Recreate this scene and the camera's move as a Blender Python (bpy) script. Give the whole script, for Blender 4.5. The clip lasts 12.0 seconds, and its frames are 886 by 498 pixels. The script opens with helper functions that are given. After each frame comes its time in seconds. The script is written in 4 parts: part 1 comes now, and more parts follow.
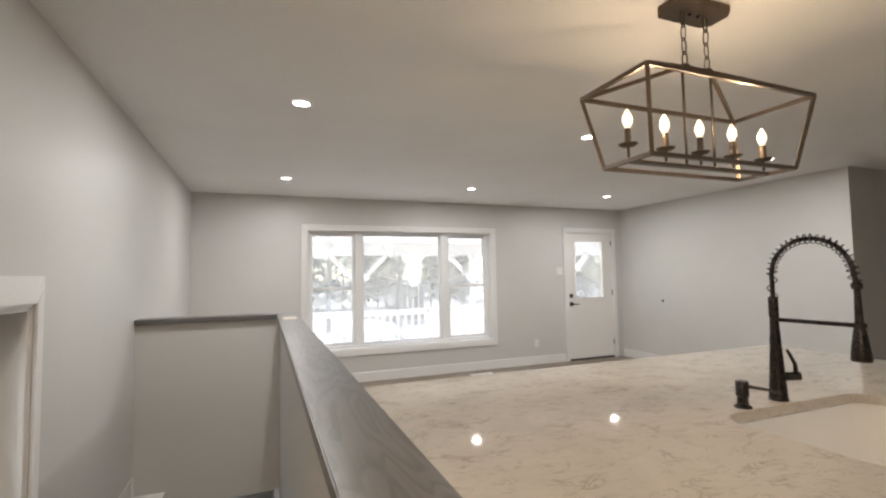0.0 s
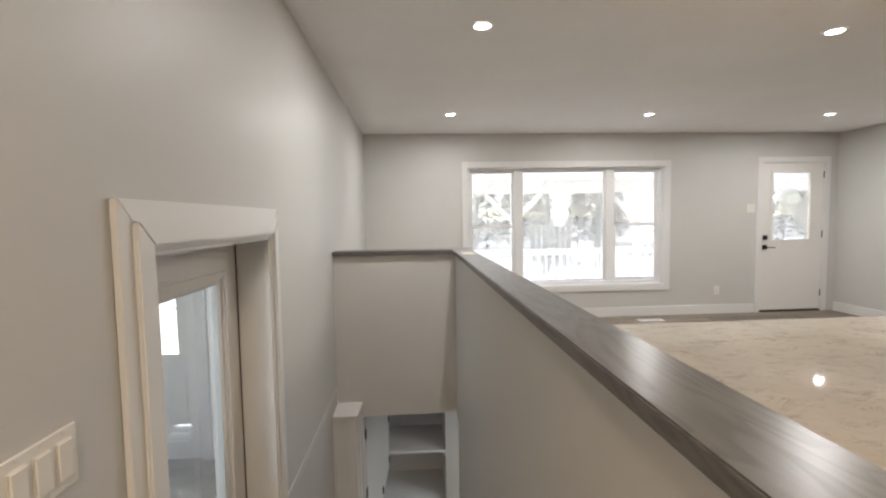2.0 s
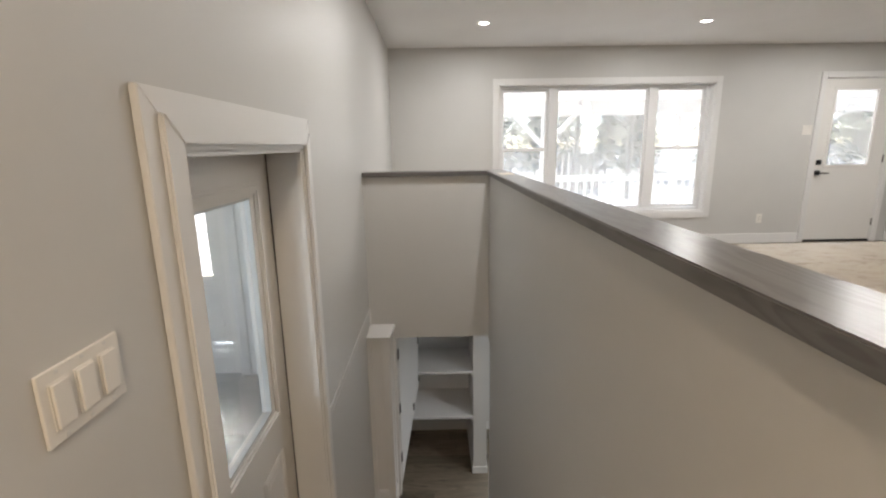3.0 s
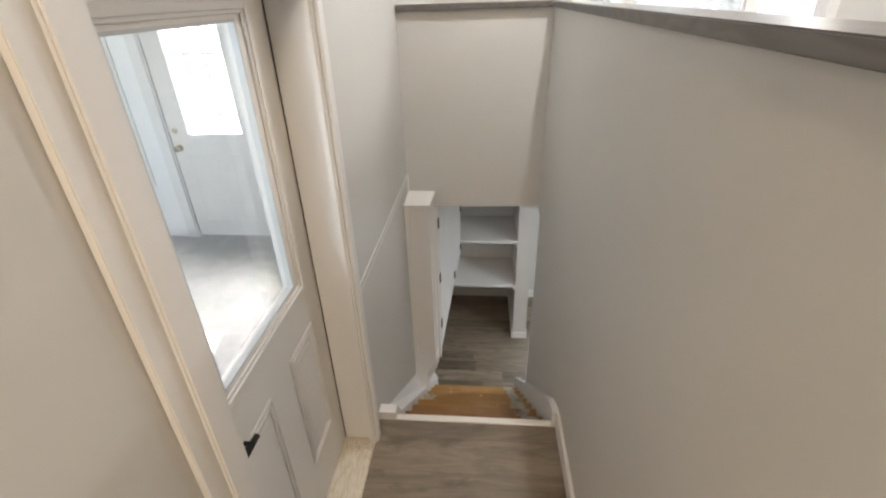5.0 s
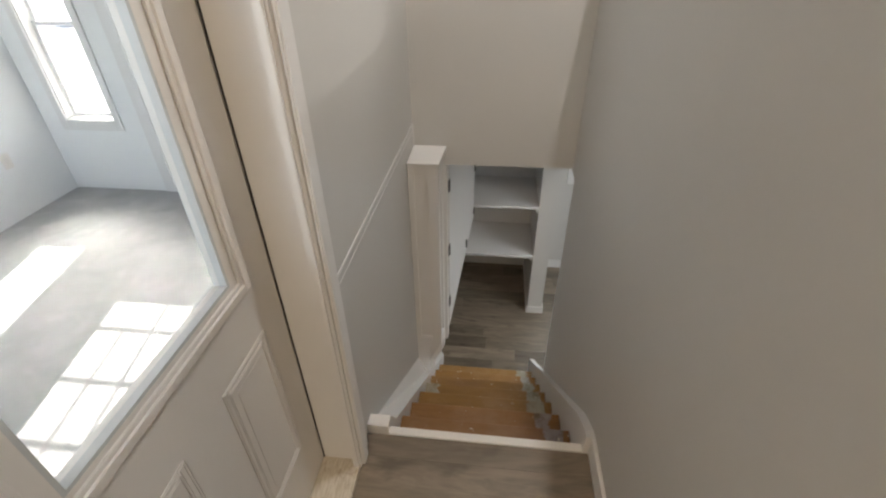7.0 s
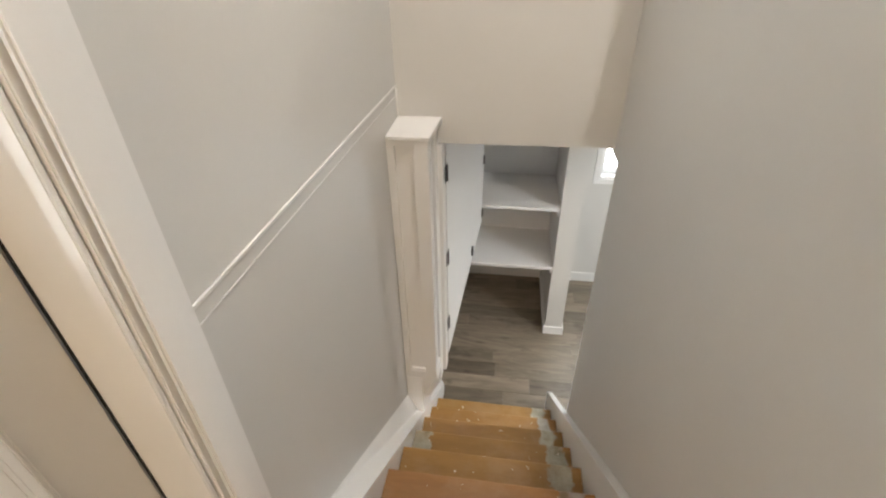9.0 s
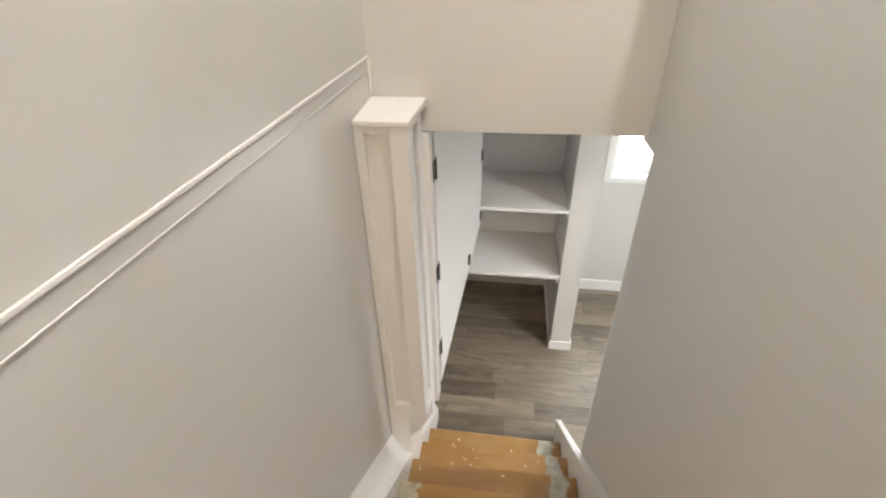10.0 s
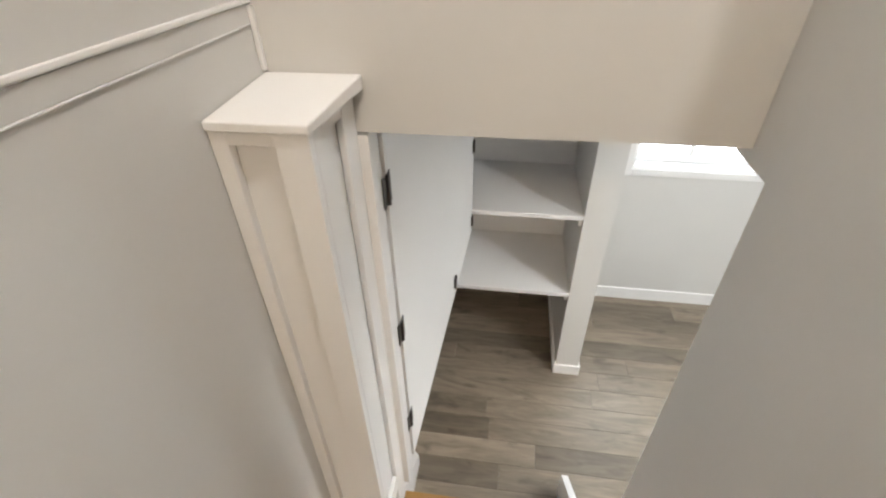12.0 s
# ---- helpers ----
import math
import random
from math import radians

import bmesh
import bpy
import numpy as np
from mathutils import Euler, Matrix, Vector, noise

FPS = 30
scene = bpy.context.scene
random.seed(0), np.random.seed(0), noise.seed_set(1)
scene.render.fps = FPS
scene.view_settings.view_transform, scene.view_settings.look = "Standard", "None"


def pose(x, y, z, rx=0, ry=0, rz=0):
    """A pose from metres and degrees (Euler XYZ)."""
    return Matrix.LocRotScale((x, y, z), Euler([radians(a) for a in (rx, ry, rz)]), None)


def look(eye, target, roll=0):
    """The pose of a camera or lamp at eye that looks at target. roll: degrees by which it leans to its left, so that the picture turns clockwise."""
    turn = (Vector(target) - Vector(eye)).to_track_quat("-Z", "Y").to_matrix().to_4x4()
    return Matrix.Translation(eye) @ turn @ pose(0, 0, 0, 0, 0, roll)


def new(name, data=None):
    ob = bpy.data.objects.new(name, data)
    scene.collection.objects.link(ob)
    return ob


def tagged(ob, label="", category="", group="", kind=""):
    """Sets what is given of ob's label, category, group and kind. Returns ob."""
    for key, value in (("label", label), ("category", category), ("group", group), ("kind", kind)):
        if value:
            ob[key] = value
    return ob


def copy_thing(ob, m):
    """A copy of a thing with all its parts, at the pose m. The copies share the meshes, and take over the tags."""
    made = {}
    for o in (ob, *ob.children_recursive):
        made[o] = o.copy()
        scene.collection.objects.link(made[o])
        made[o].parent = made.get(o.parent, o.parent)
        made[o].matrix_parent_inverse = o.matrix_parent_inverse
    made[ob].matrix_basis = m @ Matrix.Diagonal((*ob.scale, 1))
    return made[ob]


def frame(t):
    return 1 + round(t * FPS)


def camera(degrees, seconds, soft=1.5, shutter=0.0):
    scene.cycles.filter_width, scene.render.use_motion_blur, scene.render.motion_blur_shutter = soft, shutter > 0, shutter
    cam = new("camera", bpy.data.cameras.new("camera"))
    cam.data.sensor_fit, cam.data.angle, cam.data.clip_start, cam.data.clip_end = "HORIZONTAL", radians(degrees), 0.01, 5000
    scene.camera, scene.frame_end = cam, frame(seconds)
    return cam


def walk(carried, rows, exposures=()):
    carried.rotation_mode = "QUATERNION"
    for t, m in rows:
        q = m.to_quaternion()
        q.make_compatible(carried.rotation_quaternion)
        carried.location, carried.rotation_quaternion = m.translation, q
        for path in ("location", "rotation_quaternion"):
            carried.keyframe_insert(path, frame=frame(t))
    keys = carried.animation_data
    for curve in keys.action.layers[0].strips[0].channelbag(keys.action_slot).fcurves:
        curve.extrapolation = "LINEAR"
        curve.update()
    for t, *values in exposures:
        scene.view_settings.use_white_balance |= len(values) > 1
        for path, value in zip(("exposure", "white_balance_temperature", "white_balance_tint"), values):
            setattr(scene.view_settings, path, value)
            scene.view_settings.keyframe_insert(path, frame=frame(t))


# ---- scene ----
cam = camera(88.0, 12.0, soft=2.2)
PATH = [
    (0, (0.816, 0.816, 1.369), (1.538, 2.677, 1.485), -1.0),
    (0.5, (0.755, 0.868, 1.351), (1.305, 2.79, 1.425), -1.0),
    (1, (0.699, 0.91, 1.35), (1.074, 2.875, 1.365), -1.0),
    (1.5, (0.652, 0.947, 1.36), (0.88, 2.934, 1.311), -1.1),
    (2, (0.606, 0.999, 1.343), (0.734, 2.991, 1.209), -0.9),
    (2.5, (0.56, 1.063, 1.311), (0.629, 3.044, 1.04), -0.9),
    (3, (0.522, 1.125, 1.278), (0.552, 3.077, 0.843), -0.9),
    (3.5, (0.502, 1.193, 1.232), (0.497, 3.103, 0.639), -0.8),
    (3.7, (0.49, 1.235, 1.209), (0.475, 3.125, 0.554), -0.8),
    (5.3, (0.52, 1.533, 1.138), (0.331, 3.246, 0.123), -1.5),
    (5.5, (0.504, 1.585, 1.125), (0.311, 3.283, 0.086), -1.1),
    (6, (0.475, 1.715, 1.106), (0.282, 3.378, 0.011), -1.2),
    (6.5, (0.47, 1.844, 1.048), (0.278, 3.484, -0.08), -1.1),
    (7, (0.469, 1.99, 0.944), (0.268, 3.627, -0.188), -0.9),
    (7.2, (0.478, 2.045, 0.913), (0.257, 3.678, -0.22), -1.0),
    (9, (0.485, 2.566, 0.541), (0.226, 4.218, -0.555), -1.2),
    (9.5, (0.492, 2.738, 0.433), (0.227, 4.391, -0.662), -1.5),
    (10, (0.473, 2.945, 0.357), (0.214, 4.598, -0.739), -1.4),
    (10.5, (0.475, 3.131, 0.318), (0.215, 4.777, -0.788), -1.3),
    (11, (0.48, 3.337, 0.302), (0.225, 4.967, -0.828), -1.2),
    (11.5, (0.487, 3.484, 0.273), (0.23, 5.089, -0.893), -1.3),
    (12, (0.48, 3.617, 0.194), (0.226, 5.201, -1.0), -1.2),
]
EXPOSURES = [(0.0, 2.28, 6500, 10), (1.5, 2.34, 6550, 10), (2.5, 2.34, 6550, 10), (3.7, 2.55, 6550, 10), (5.3, 3.05, 6500, 10), (6.2, 3.0, 6550, 10), (7.2, 2.68, 6650, 10), (9.0, 3.54, 6820, 10), (10.5, 3.84, 6770, 10), (12.0, 3.74, 6700, 10)]
walk(cam, [(t, look(eye, target, roll)) for t, eye, target, roll in PATH], EXPOSURES)

# ---- world, sun, lamps, exposure ----
world = bpy.data.worlds.new("world")
scene.world = world
world.use_nodes = True
wn = world.node_tree
sky = wn.nodes.new("ShaderNodeTexSky")
sky.sky_type, sky.sun_disc = "NISHITA", False
sky.air_density, sky.dust_density, sky.ozone_density = 0.8, 0.1, 1.5
sky.sun_elevation, sky.sun_rotation = radians(35), radians(-12)
wn.links.new(sky.outputs[0], wn.nodes["Background"].inputs[0])
wn.nodes["Background"].inputs[1].default_value = 0.085
sun = new("sun", bpy.data.lights.new("sun", "SUN"))
sun.data.energy, sun.data.angle, sun.data.color = 3.0, radians(0.5), (1.0, 0.95, 0.88)
sun.matrix_world = look((0, 0, 0), (0.30, -1.43, -1.0))


def area_lamp(name, m, w, h, watts, colour, disk=False):
    d = bpy.data.lights.new(name, "AREA")
    d.shape = "DISK" if disk else "RECTANGLE"
    d.size, d.energy, d.color = w, watts, colour
    if not disk:
        d.size_y = h
    ob = new(name, d)
    ob.matrix_world = m
    return ob


DAY = (0.86, 0.94, 1.0)
area_lamp("basement_window_daylight", look((1.72, 6.85, -0.83), (1.72, 5.0, -0.83)), 0.80, 0.80, 2.0, DAY)
# Fill lamp in an added, unseen south opening, to brighten the porch room.
area_lamp("porch_room_fill_lamp", look((-1.9, 0.36, 0.75), (-1.9, 4.0, 2.4)), 1.46, 1.06, 5.0, DAY)
CANS = [(1.013, 3.61), (3.114, 3.63), (5.22, 3.68), (1.013, 5.797), (3.131, 5.80), (5.16, 5.80)]
KITCHEN_CANS = [(2.6, 0.1), (4.6, 0.1)]
# Unseen dome fixture, added for warm light on the stairwell walls.
FILL_DOME = (0.50, 0.05)
BASEMENT_CANS = [(2.97, 4.66), (2.05, 4.70)]
for cx, cy in CANS:
    area_lamp("downlight_lamp", look((cx, cy, 2.395), (cx, cy, 0)), 0.066, 0, 3.4, (1.0, 0.98, 0.965), True)
for cx, cy in KITCHEN_CANS:
    area_lamp("downlight_lamp", look((cx, cy, 2.395), (cx, cy, 0)), 0.09, 0, 1.0, (1.0, 0.93, 0.85), True)
# Lamp of the added dome, which brightens the stairwell.
area_lamp("stairwell_fill_lamp", look((*FILL_DOME, 2.33), (*FILL_DOME, 0)), 0.28, 0, 7.2, (1.0, 0.77, 0.53), True)
for cx, cy in BASEMENT_CANS:
    area_lamp("downlight_lamp", look((cx, cy, -0.262), (cx, cy, -3)), 0.16, 0, 3.0, (0.93, 0.97, 1.0), True)

# ---- materials ----
def mat(name, colour, rough=0.5, metal=0.0):
    m = bpy.data.materials.new(name)
    m.use_nodes = True
    p = m.node_tree.nodes["Principled BSDF"]
    p.inputs["Base Color"].default_value = (*colour, 1)
    p.inputs["Roughness"].default_value, p.inputs["Metallic"].default_value = rough, metal
    return m, m.node_tree, p


def link(t, a, b):
    t.links.new(a, b)


def coords(t, scale=(1, 1, 1), kind="Object", jitter=False):
    tc, mp = t.nodes.new("ShaderNodeTexCoord"), t.nodes.new("ShaderNodeMapping")
    mp.inputs["Scale"].default_value = scale
    src = tc.outputs[kind]
    if jitter:
        info, mul, add = t.nodes.new("ShaderNodeObjectInfo"), t.nodes.new("ShaderNodeVectorMath"), t.nodes.new("ShaderNodeVectorMath")
        mul.operation, add.operation = "SCALE", "ADD"
        mul.inputs[0].default_value = (37.0, 53.0, 19.0)
        link(t, info.outputs["Random"], mul.inputs["Scale"])
        link(t, src, add.inputs[0]), link(t, mul.outputs[0], add.inputs[1])
        src = add.outputs[0]
    link(t, src, mp.inputs[0])
    return mp.outputs[0]


def noise_tex(t, vec, scale, detail=4, rough=0.55, distort=0.0):
    n = t.nodes.new("ShaderNodeTexNoise")
    for key, v in (("Scale", scale), ("Detail", detail), ("Roughness", rough), ("Distortion", distort)):
        n.inputs[key].default_value = v
    link(t, vec, n.inputs["Vector"])
    return n.outputs["Fac"]


def ramp(t, fac, stops):
    r = t.nodes.new("ShaderNodeValToRGB")
    e = r.color_ramp.elements
    while len(e) < len(stops):
        e.new(0.5)
    for el, (pos, c) in zip(e, stops):
        el.position, el.color = pos, (*c, 1) if len(c) == 3 else c
    link(t, fac, r.inputs[0])
    return r.outputs[0]


def mix(t, fac, a, b, mode="MIX"):
    m = t.nodes.new("ShaderNodeMix")
    m.data_type, m.blend_type = "RGBA", mode
    for k, v in ((0, fac), (6, a), (7, b)):
        if hasattr(v, "links"):
            link(t, v, m.inputs[k])
        else:
            m.inputs[k].default_value = v if k == 0 else (*v, 1)
    return m.outputs[2]


def bump(t, p, height, strength=0.2, dist=0.002):
    b = t.nodes.new("ShaderNodeBump")
    b.inputs["Strength"].default_value, b.inputs["Distance"].default_value = strength, dist
    link(t, height, b.inputs["Height"])
    link(t, b.outputs[0], p.inputs["Normal"])


def grey(v):
    return (v, v, v)


def paint(name, colour, rough, vary=0.03, grain=250.0, strength=0.12):
    """Rolled or brushed paint: slow tone drift, faint roller stipple, uneven gloss."""
    m, t, p = mat(name, colour, rough)
    v = coords(t)
    slow = noise_tex(t, v, 1.3, 3)
    fine = noise_tex(t, v, 45.0, 3)
    lo, hi = tuple(c * (1 - vary) for c in colour), tuple(min(1, c * (1 + vary)) for c in colour)
    col = ramp(t, slow, [(0.3, lo), (0.7, hi)])
    link(t, mix(t, 0.10, col, ramp(t, fine, [(0.35, lo), (0.65, hi)])), p.inputs["Base Color"])
    link(t, ramp(t, slow, [(0.2, grey(rough - 0.06)), (0.8, grey(rough + 0.06))]), p.inputs["Roughness"])
    bump(t, p, noise_tex(t, v, grain, 2), strength, 0.001)
    return m


WALL = paint("grey_wall_paint", (0.604, 0.595, 0.575), 0.44)
CEIL = paint("white_ceiling_paint", (0.90, 0.895, 0.885), 0.75)
TRIM = paint("white_trim_paint", (0.78, 0.773, 0.762), 0.34, 0.025, 90.0, 0.15)
DOORW = paint("white_door_paint", (0.80, 0.78, 0.75), 0.38, 0.02, 120.0, 0.12)
VINYL = paint("white_vinyl", (0.84, 0.84, 0.84), 0.35, 0.01)
SHELFW = paint("white_shelf_paint", (0.76, 0.755, 0.75), 0.42, 0.03, 60.0, 0.2)
PLATE = paint("ivory_plate", (0.80, 0.775, 0.73), 0.30, 0.01)
PALEWALL = paint("porch_room_paint", (0.86, 0.87, 0.87), 0.55)


def wood_floor():
    m, t, p = mat("grey_oak_vinyl_plank", (0.2, 0.17, 0.14), 0.42)
    v = coords(t, (1.6, 14.0, 14.0), jitter=True)
    grain = noise_tex(t, v, 3.2, 9, 0.65, 0.7)
    v2 = coords(t, (1.0, 5.0, 5.0), jitter=True)
    cloud = noise_tex(t, v2, 2.2, 4, 0.6, 1.2)
    base = ramp(t, grain, [(0.28, (0.140, 0.116, 0.092)), (0.48, (0.210, 0.179, 0.145)), (0.70, (0.272, 0.235, 0.193))])
    base = mix(t, 0.58, base, ramp(t, cloud, [(0.36, (0.145, 0.121, 0.096)), (0.63, (0.275, 0.237, 0.192))]))
    knot = ramp(t, noise_tex(t, coords(t, (1.0, 2.2, 2.2), jitter=True), 4.5, 3, 0.5, 0.4), [(0.58, grey(0)), (0.72, grey(0.65))])
    base = mix(t, knot, base, (0.085, 0.068, 0.052))
    info = t.nodes.new("ShaderNodeObjectInfo")
    tone = ramp(t, info.outputs["Random"], [(0.0, (0.66, 0.625, 0.575)), (0.15, (0.90, 0.86, 0.80)), (0.5, (1.02, 0.98, 0.915)), (1.0, (1.14, 1.10, 1.035))])
    link(t, mix(t, 1.0, base, tone, "MULTIPLY"), p.inputs["Base Color"])
    link(t, ramp(t, grain, [(0.3, grey(0.5)), (0.7, grey(0.36))]), p.inputs["Roughness"])
    bump(t, p, grain, 0.12, 0.0008)
    return m


FLOOR = wood_floor()


def cap_wood():
    m, t, p = mat("grey_stained_oak", (0.12, 0.105, 0.095), 0.33)
    v = coords(t, (7.0, 1.1, 7.0))
    warp = noise_tex(t, v, 1.3, 2, 0.45, 0.5)
    w = t.nodes.new("ShaderNodeMath")
    w.operation = "MULTIPLY"
    w.inputs[1].default_value = 15.0
    link(t, warp, w.inputs[0])
    s = t.nodes.new("ShaderNodeMath")
    s.operation = "FRACT"
    link(t, w.outputs[0], s.inputs[0])
    rings = ramp(t, s.outputs[0], [(0.0, grey(0.0)), (0.18, grey(0.25)), (0.45, grey(0.9)), (0.85, grey(1.0)), (1.0, grey(0.0))])
    pores = noise_tex(t, coords(t, (110.0, 6.0, 110.0)), 1.6, 4, 0.6)
    blotch = noise_tex(t, coords(t, (3.0, 0.8, 3.0)), 2.5, 4)
    col = mix(t, rings, (0.098, 0.094, 0.092), (0.156, 0.151, 0.150))
    col = mix(t, 0.12, col, ramp(t, pores, [(0.38, (0.065, 0.058, 0.053)), (0.6, (0.15, 0.140, 0.132))]))
    col = mix(t, 0.25, col, ramp(t, blotch, [(0.35, (0.07, 0.06, 0.052)), (0.65, (0.155, 0.142, 0.13))]))
    link(t, col, p.inputs["Base Color"])
    link(t, ramp(t, pores, [(0.4, grey(0.32)), (0.6, grey(0.29))]), p.inputs["Roughness"])
    bump(t, p, rings, 0.05, 0.0006)
    return m


OAK = cap_wood()


def quartz():
    m, t, p = mat("cream_quartz", (0.70, 0.66, 0.60), 0.12)
    v = coords(t)
    cloud = noise_tex(t, v, 3.0, 5, 0.6, 0.6)
    col = ramp(t, cloud, [(0.3, (0.52, 0.475, 0.415)), (0.7, (0.60, 0.56, 0.505))])
    for scale, seed, deep in ((6.0, 0.0, 0.75), (13.0, 7.3, 0.6)):
        w = coords(t, (1.0, 1.7, 1.0))
        vein = noise_tex(t, w, scale, 8, 0.70, 1.3 + seed * 0.05)
        line = ramp(t, vein, [(0.46, grey(0)), (0.495, grey(1)), (0.53, grey(0))])
        gate = ramp(t, noise_tex(t, w, scale * 1.1, 4, 0.6, 0.4), [(0.50, grey(0)), (0.62, grey(deep))])
        col = mix(t, mix(t, 1.0, line, gate, "MULTIPLY"), col, (0.30, 0.255, 0.205))
    speck = ramp(t, noise_tex(t, v, 70.0, 3), [(0.62, grey(0)), (0.70, grey(0.35))])
    col = mix(t, speck, col, (0.50, 0.46, 0.41))
    link(t, col, p.inputs["Base Color"])
    link(t, ramp(t, cloud, [(0.3, grey(0.022)), (0.7, grey(0.034))]), p.inputs["Roughness"])
    return m


QUARTZ = quartz()
QUARTZ.node_tree.nodes["Principled BSDF"].inputs["Specular IOR Level"].default_value = 0.24


def metal_mat(name, colour, rough, metal=0.9):
    m, t, p = mat(name, colour, rough, metal)
    n = noise_tex(t, coords(t), 60.0, 4)
    link(t, ramp(t, n, [(0.3, tuple(c * 0.9 for c in colour)), (0.7, tuple(min(1, c * 1.1) for c in colour))]), p.inputs["Base Color"])
    link(t, ramp(t, n, [(0.3, grey(rough - 0.03)), (0.7, grey(rough + 0.03))]), p.inputs["Roughness"])
    return m


BRONZE = metal_mat("oil_rubbed_bronze", (0.055, 0.049, 0.046), 0.27)
IRON = metal_mat("aged_bronze_frame", (0.13, 0.10, 0.075), 0.42)
BLACK = metal_mat("black_hardware", (0.02, 0.02, 0.02), 0.45, 0.5)
PEWTER = metal_mat("dark_pewter", (0.10, 0.095, 0.09), 0.35)
BRASS = metal_mat("brass", (0.74, 0.66, 0.50), 0.25)
STRIP = paint("pale_strip", (0.74, 0.73, 0.71), 0.32, 0.03, 60.0, 0.1)
BEAD = paint("grey_glazing_bead", (0.60, 0.63, 0.64), 0.4, 0.05)
CERAMIC = paint("white_composite_sink", (0.82, 0.81, 0.79), 0.22, 0.01)


def stair_paint(name, left_patch):
    """Orange-brown floor paint with bare grey patches at the tread ends and small white specks."""
    m, t, p = mat(name, (0.33, 0.15, 0.04), 0.38)
    v = coords(t, (1, 1, 1), jitter=True)
    base = ramp(t, noise_tex(t, coords(t, (2.0, 9.0, 9.0), jitter=True), 3.0, 6, 0.6, 0.5), [(0.3, (0.285, 0.148, 0.044)), (0.7, (0.350, 0.188, 0.058))])
    base = mix(t, ramp(t, noise_tex(t, v, 2.0, 3), [(0.52, grey(0)), (0.75, grey(0.45))]), base, (0.24, 0.13, 0.09))
    sep = t.nodes.new("ShaderNodeSeparateXYZ")
    tc = t.nodes.new("ShaderNodeTexCoord")
    link(t, tc.outputs["Object"], sep.inputs[0])
    add = t.nodes.new("ShaderNodeMath")
    add.operation = "MULTIPLY_ADD"
    add.inputs[1].default_value = 0.14
    link(t, noise_tex(t, v, 7.0, 6, 0.7, 0.8), add.inputs[0])
    link(t, sep.outputs[0], add.inputs[2])
    right = ramp(t, add.outputs[0], [(0.342, grey(0)), (0.347, grey(1)), (0.420, grey(1)), (0.425, grey(0))])
    if left_patch:
        turn = t.nodes.new("ShaderNodeMath")
        turn.operation = "SUBTRACT"
        turn.inputs[0].default_value = 0.0
        link(t, add.outputs[0], turn.inputs[1])
        bare = ramp(t, turn.outputs[0], [(0.232, grey(0)), (0.238, grey(1))])
        right = mix(t, 1.0, right, bare, "ADD")
    patch = ramp(t, noise_tex(t, v, 9.0, 7, 0.7), [(0.34, (0.20, 0.16, 0.09)), (0.46, (0.36, 0.335, 0.28)), (0.66, (0.50, 0.485, 0.44))])
    col = mix(t, right, base, patch)
    tone = t.nodes.new("ShaderNodeObjectInfo")
    col = mix(t, 1.0, col, ramp(t, tone.outputs["Random"], [(0.0, (0.92, 0.84, 0.95)), (0.4, (0.98, 0.90, 1.0)), (0.6, (0.95, 0.95, 0.85)), (1.0, (1.05, 1.05, 0.95))]), "MULTIPLY")
    nose = ramp(t, mix(t, 1.0, sep.outputs[1], ramp(t, noise_tex(t, v, 25.0, 4), [(0.35, grey(0.0)), (0.65, grey(0.006))]), "SUBTRACT"), [(0.266, grey(0)), (0.268, grey(0.4))])
    col = mix(t, nose, col, (0.58, 0.40, 0.24))
    speck = ramp(t, noise_tex(t, v, 34.0, 2), [(0.715, grey(0)), (0.73, grey(1))])
    fade = ramp(t, noise_tex(t, v, 5.0, 6, 0.7), [(0.48, grey(0)), (0.70, grey(0.40))])
    col = mix(t, fade, col, (0.40, 0.27, 0.16))
    col = mix(t, speck, col, (0.72, 0.66, 0.55))
    link(t, col, p.inputs["Base Color"])
    link(t, ramp(t, noise_tex(t, v, 6.0, 4), [(0.3, grey(0.30)), (0.7, grey(0.55))]), p.inputs["Roughness"])
    bump(t, p, noise_tex(t, v, 30.0, 5), 0.25, 0.0015)
    return m


STAIR = stair_paint("worn_orange_stair_paint", False)
STAIR_BARE = stair_paint("worn_orange_stair_paint_bare_corner", True)


def glass_mat(name, tint=(1, 1, 1), rough=0.0):
    m, t, p = mat(name, tint, rough)
    p.inputs["Transmission Weight"].default_value = 1.0
    p.inputs["IOR"].default_value = 1.45
    return m


GLASS = glass_mat("window_glass")


def hazy_glass(name, lo, hi):
    """Clear glass with a translucent film that imitates the white haze of outdoor glare."""
    m, t, p = mat(name, (1, 1, 1), 0.0)
    p.inputs["Transmission Weight"].default_value = 1.0
    p.inputs["IOR"].default_value = 1.45
    film, both = t.nodes.new("ShaderNodeBsdfTranslucent"), t.nodes.new("ShaderNodeMixShader")
    film.inputs[0].default_value = (0.95, 0.93, 0.89, 1)
    link(t, ramp(t, noise_tex(t, coords(t), 3.0, 4), [(0.3, grey(lo)), (0.7, grey(hi))]), both.inputs[0])
    link(t, p.outputs[0], both.inputs[1]), link(t, film.outputs[0], both.inputs[2])
    link(t, both.outputs[0], t.nodes["Material Output"].inputs[0])
    return m


# Glare haze is built into the panes: strong in front, faint in the porch room.
HAZY = hazy_glass("glare_haze_glass", 0.23, 0.28)
FAINT_HAZY = hazy_glass("faint_glare_haze_glass", 0.07, 0.11)


def glow(name, colour, strength):
    m, t, p = mat(name, (0.9, 0.9, 0.9), 0.4)
    p.inputs["Emission Color"].default_value = (*colour, 1)
    p.inputs["Emission Strength"].default_value = strength
    return m


LED = glow("downlight_diffuser", (1.0, 0.95, 0.88), 2.6)
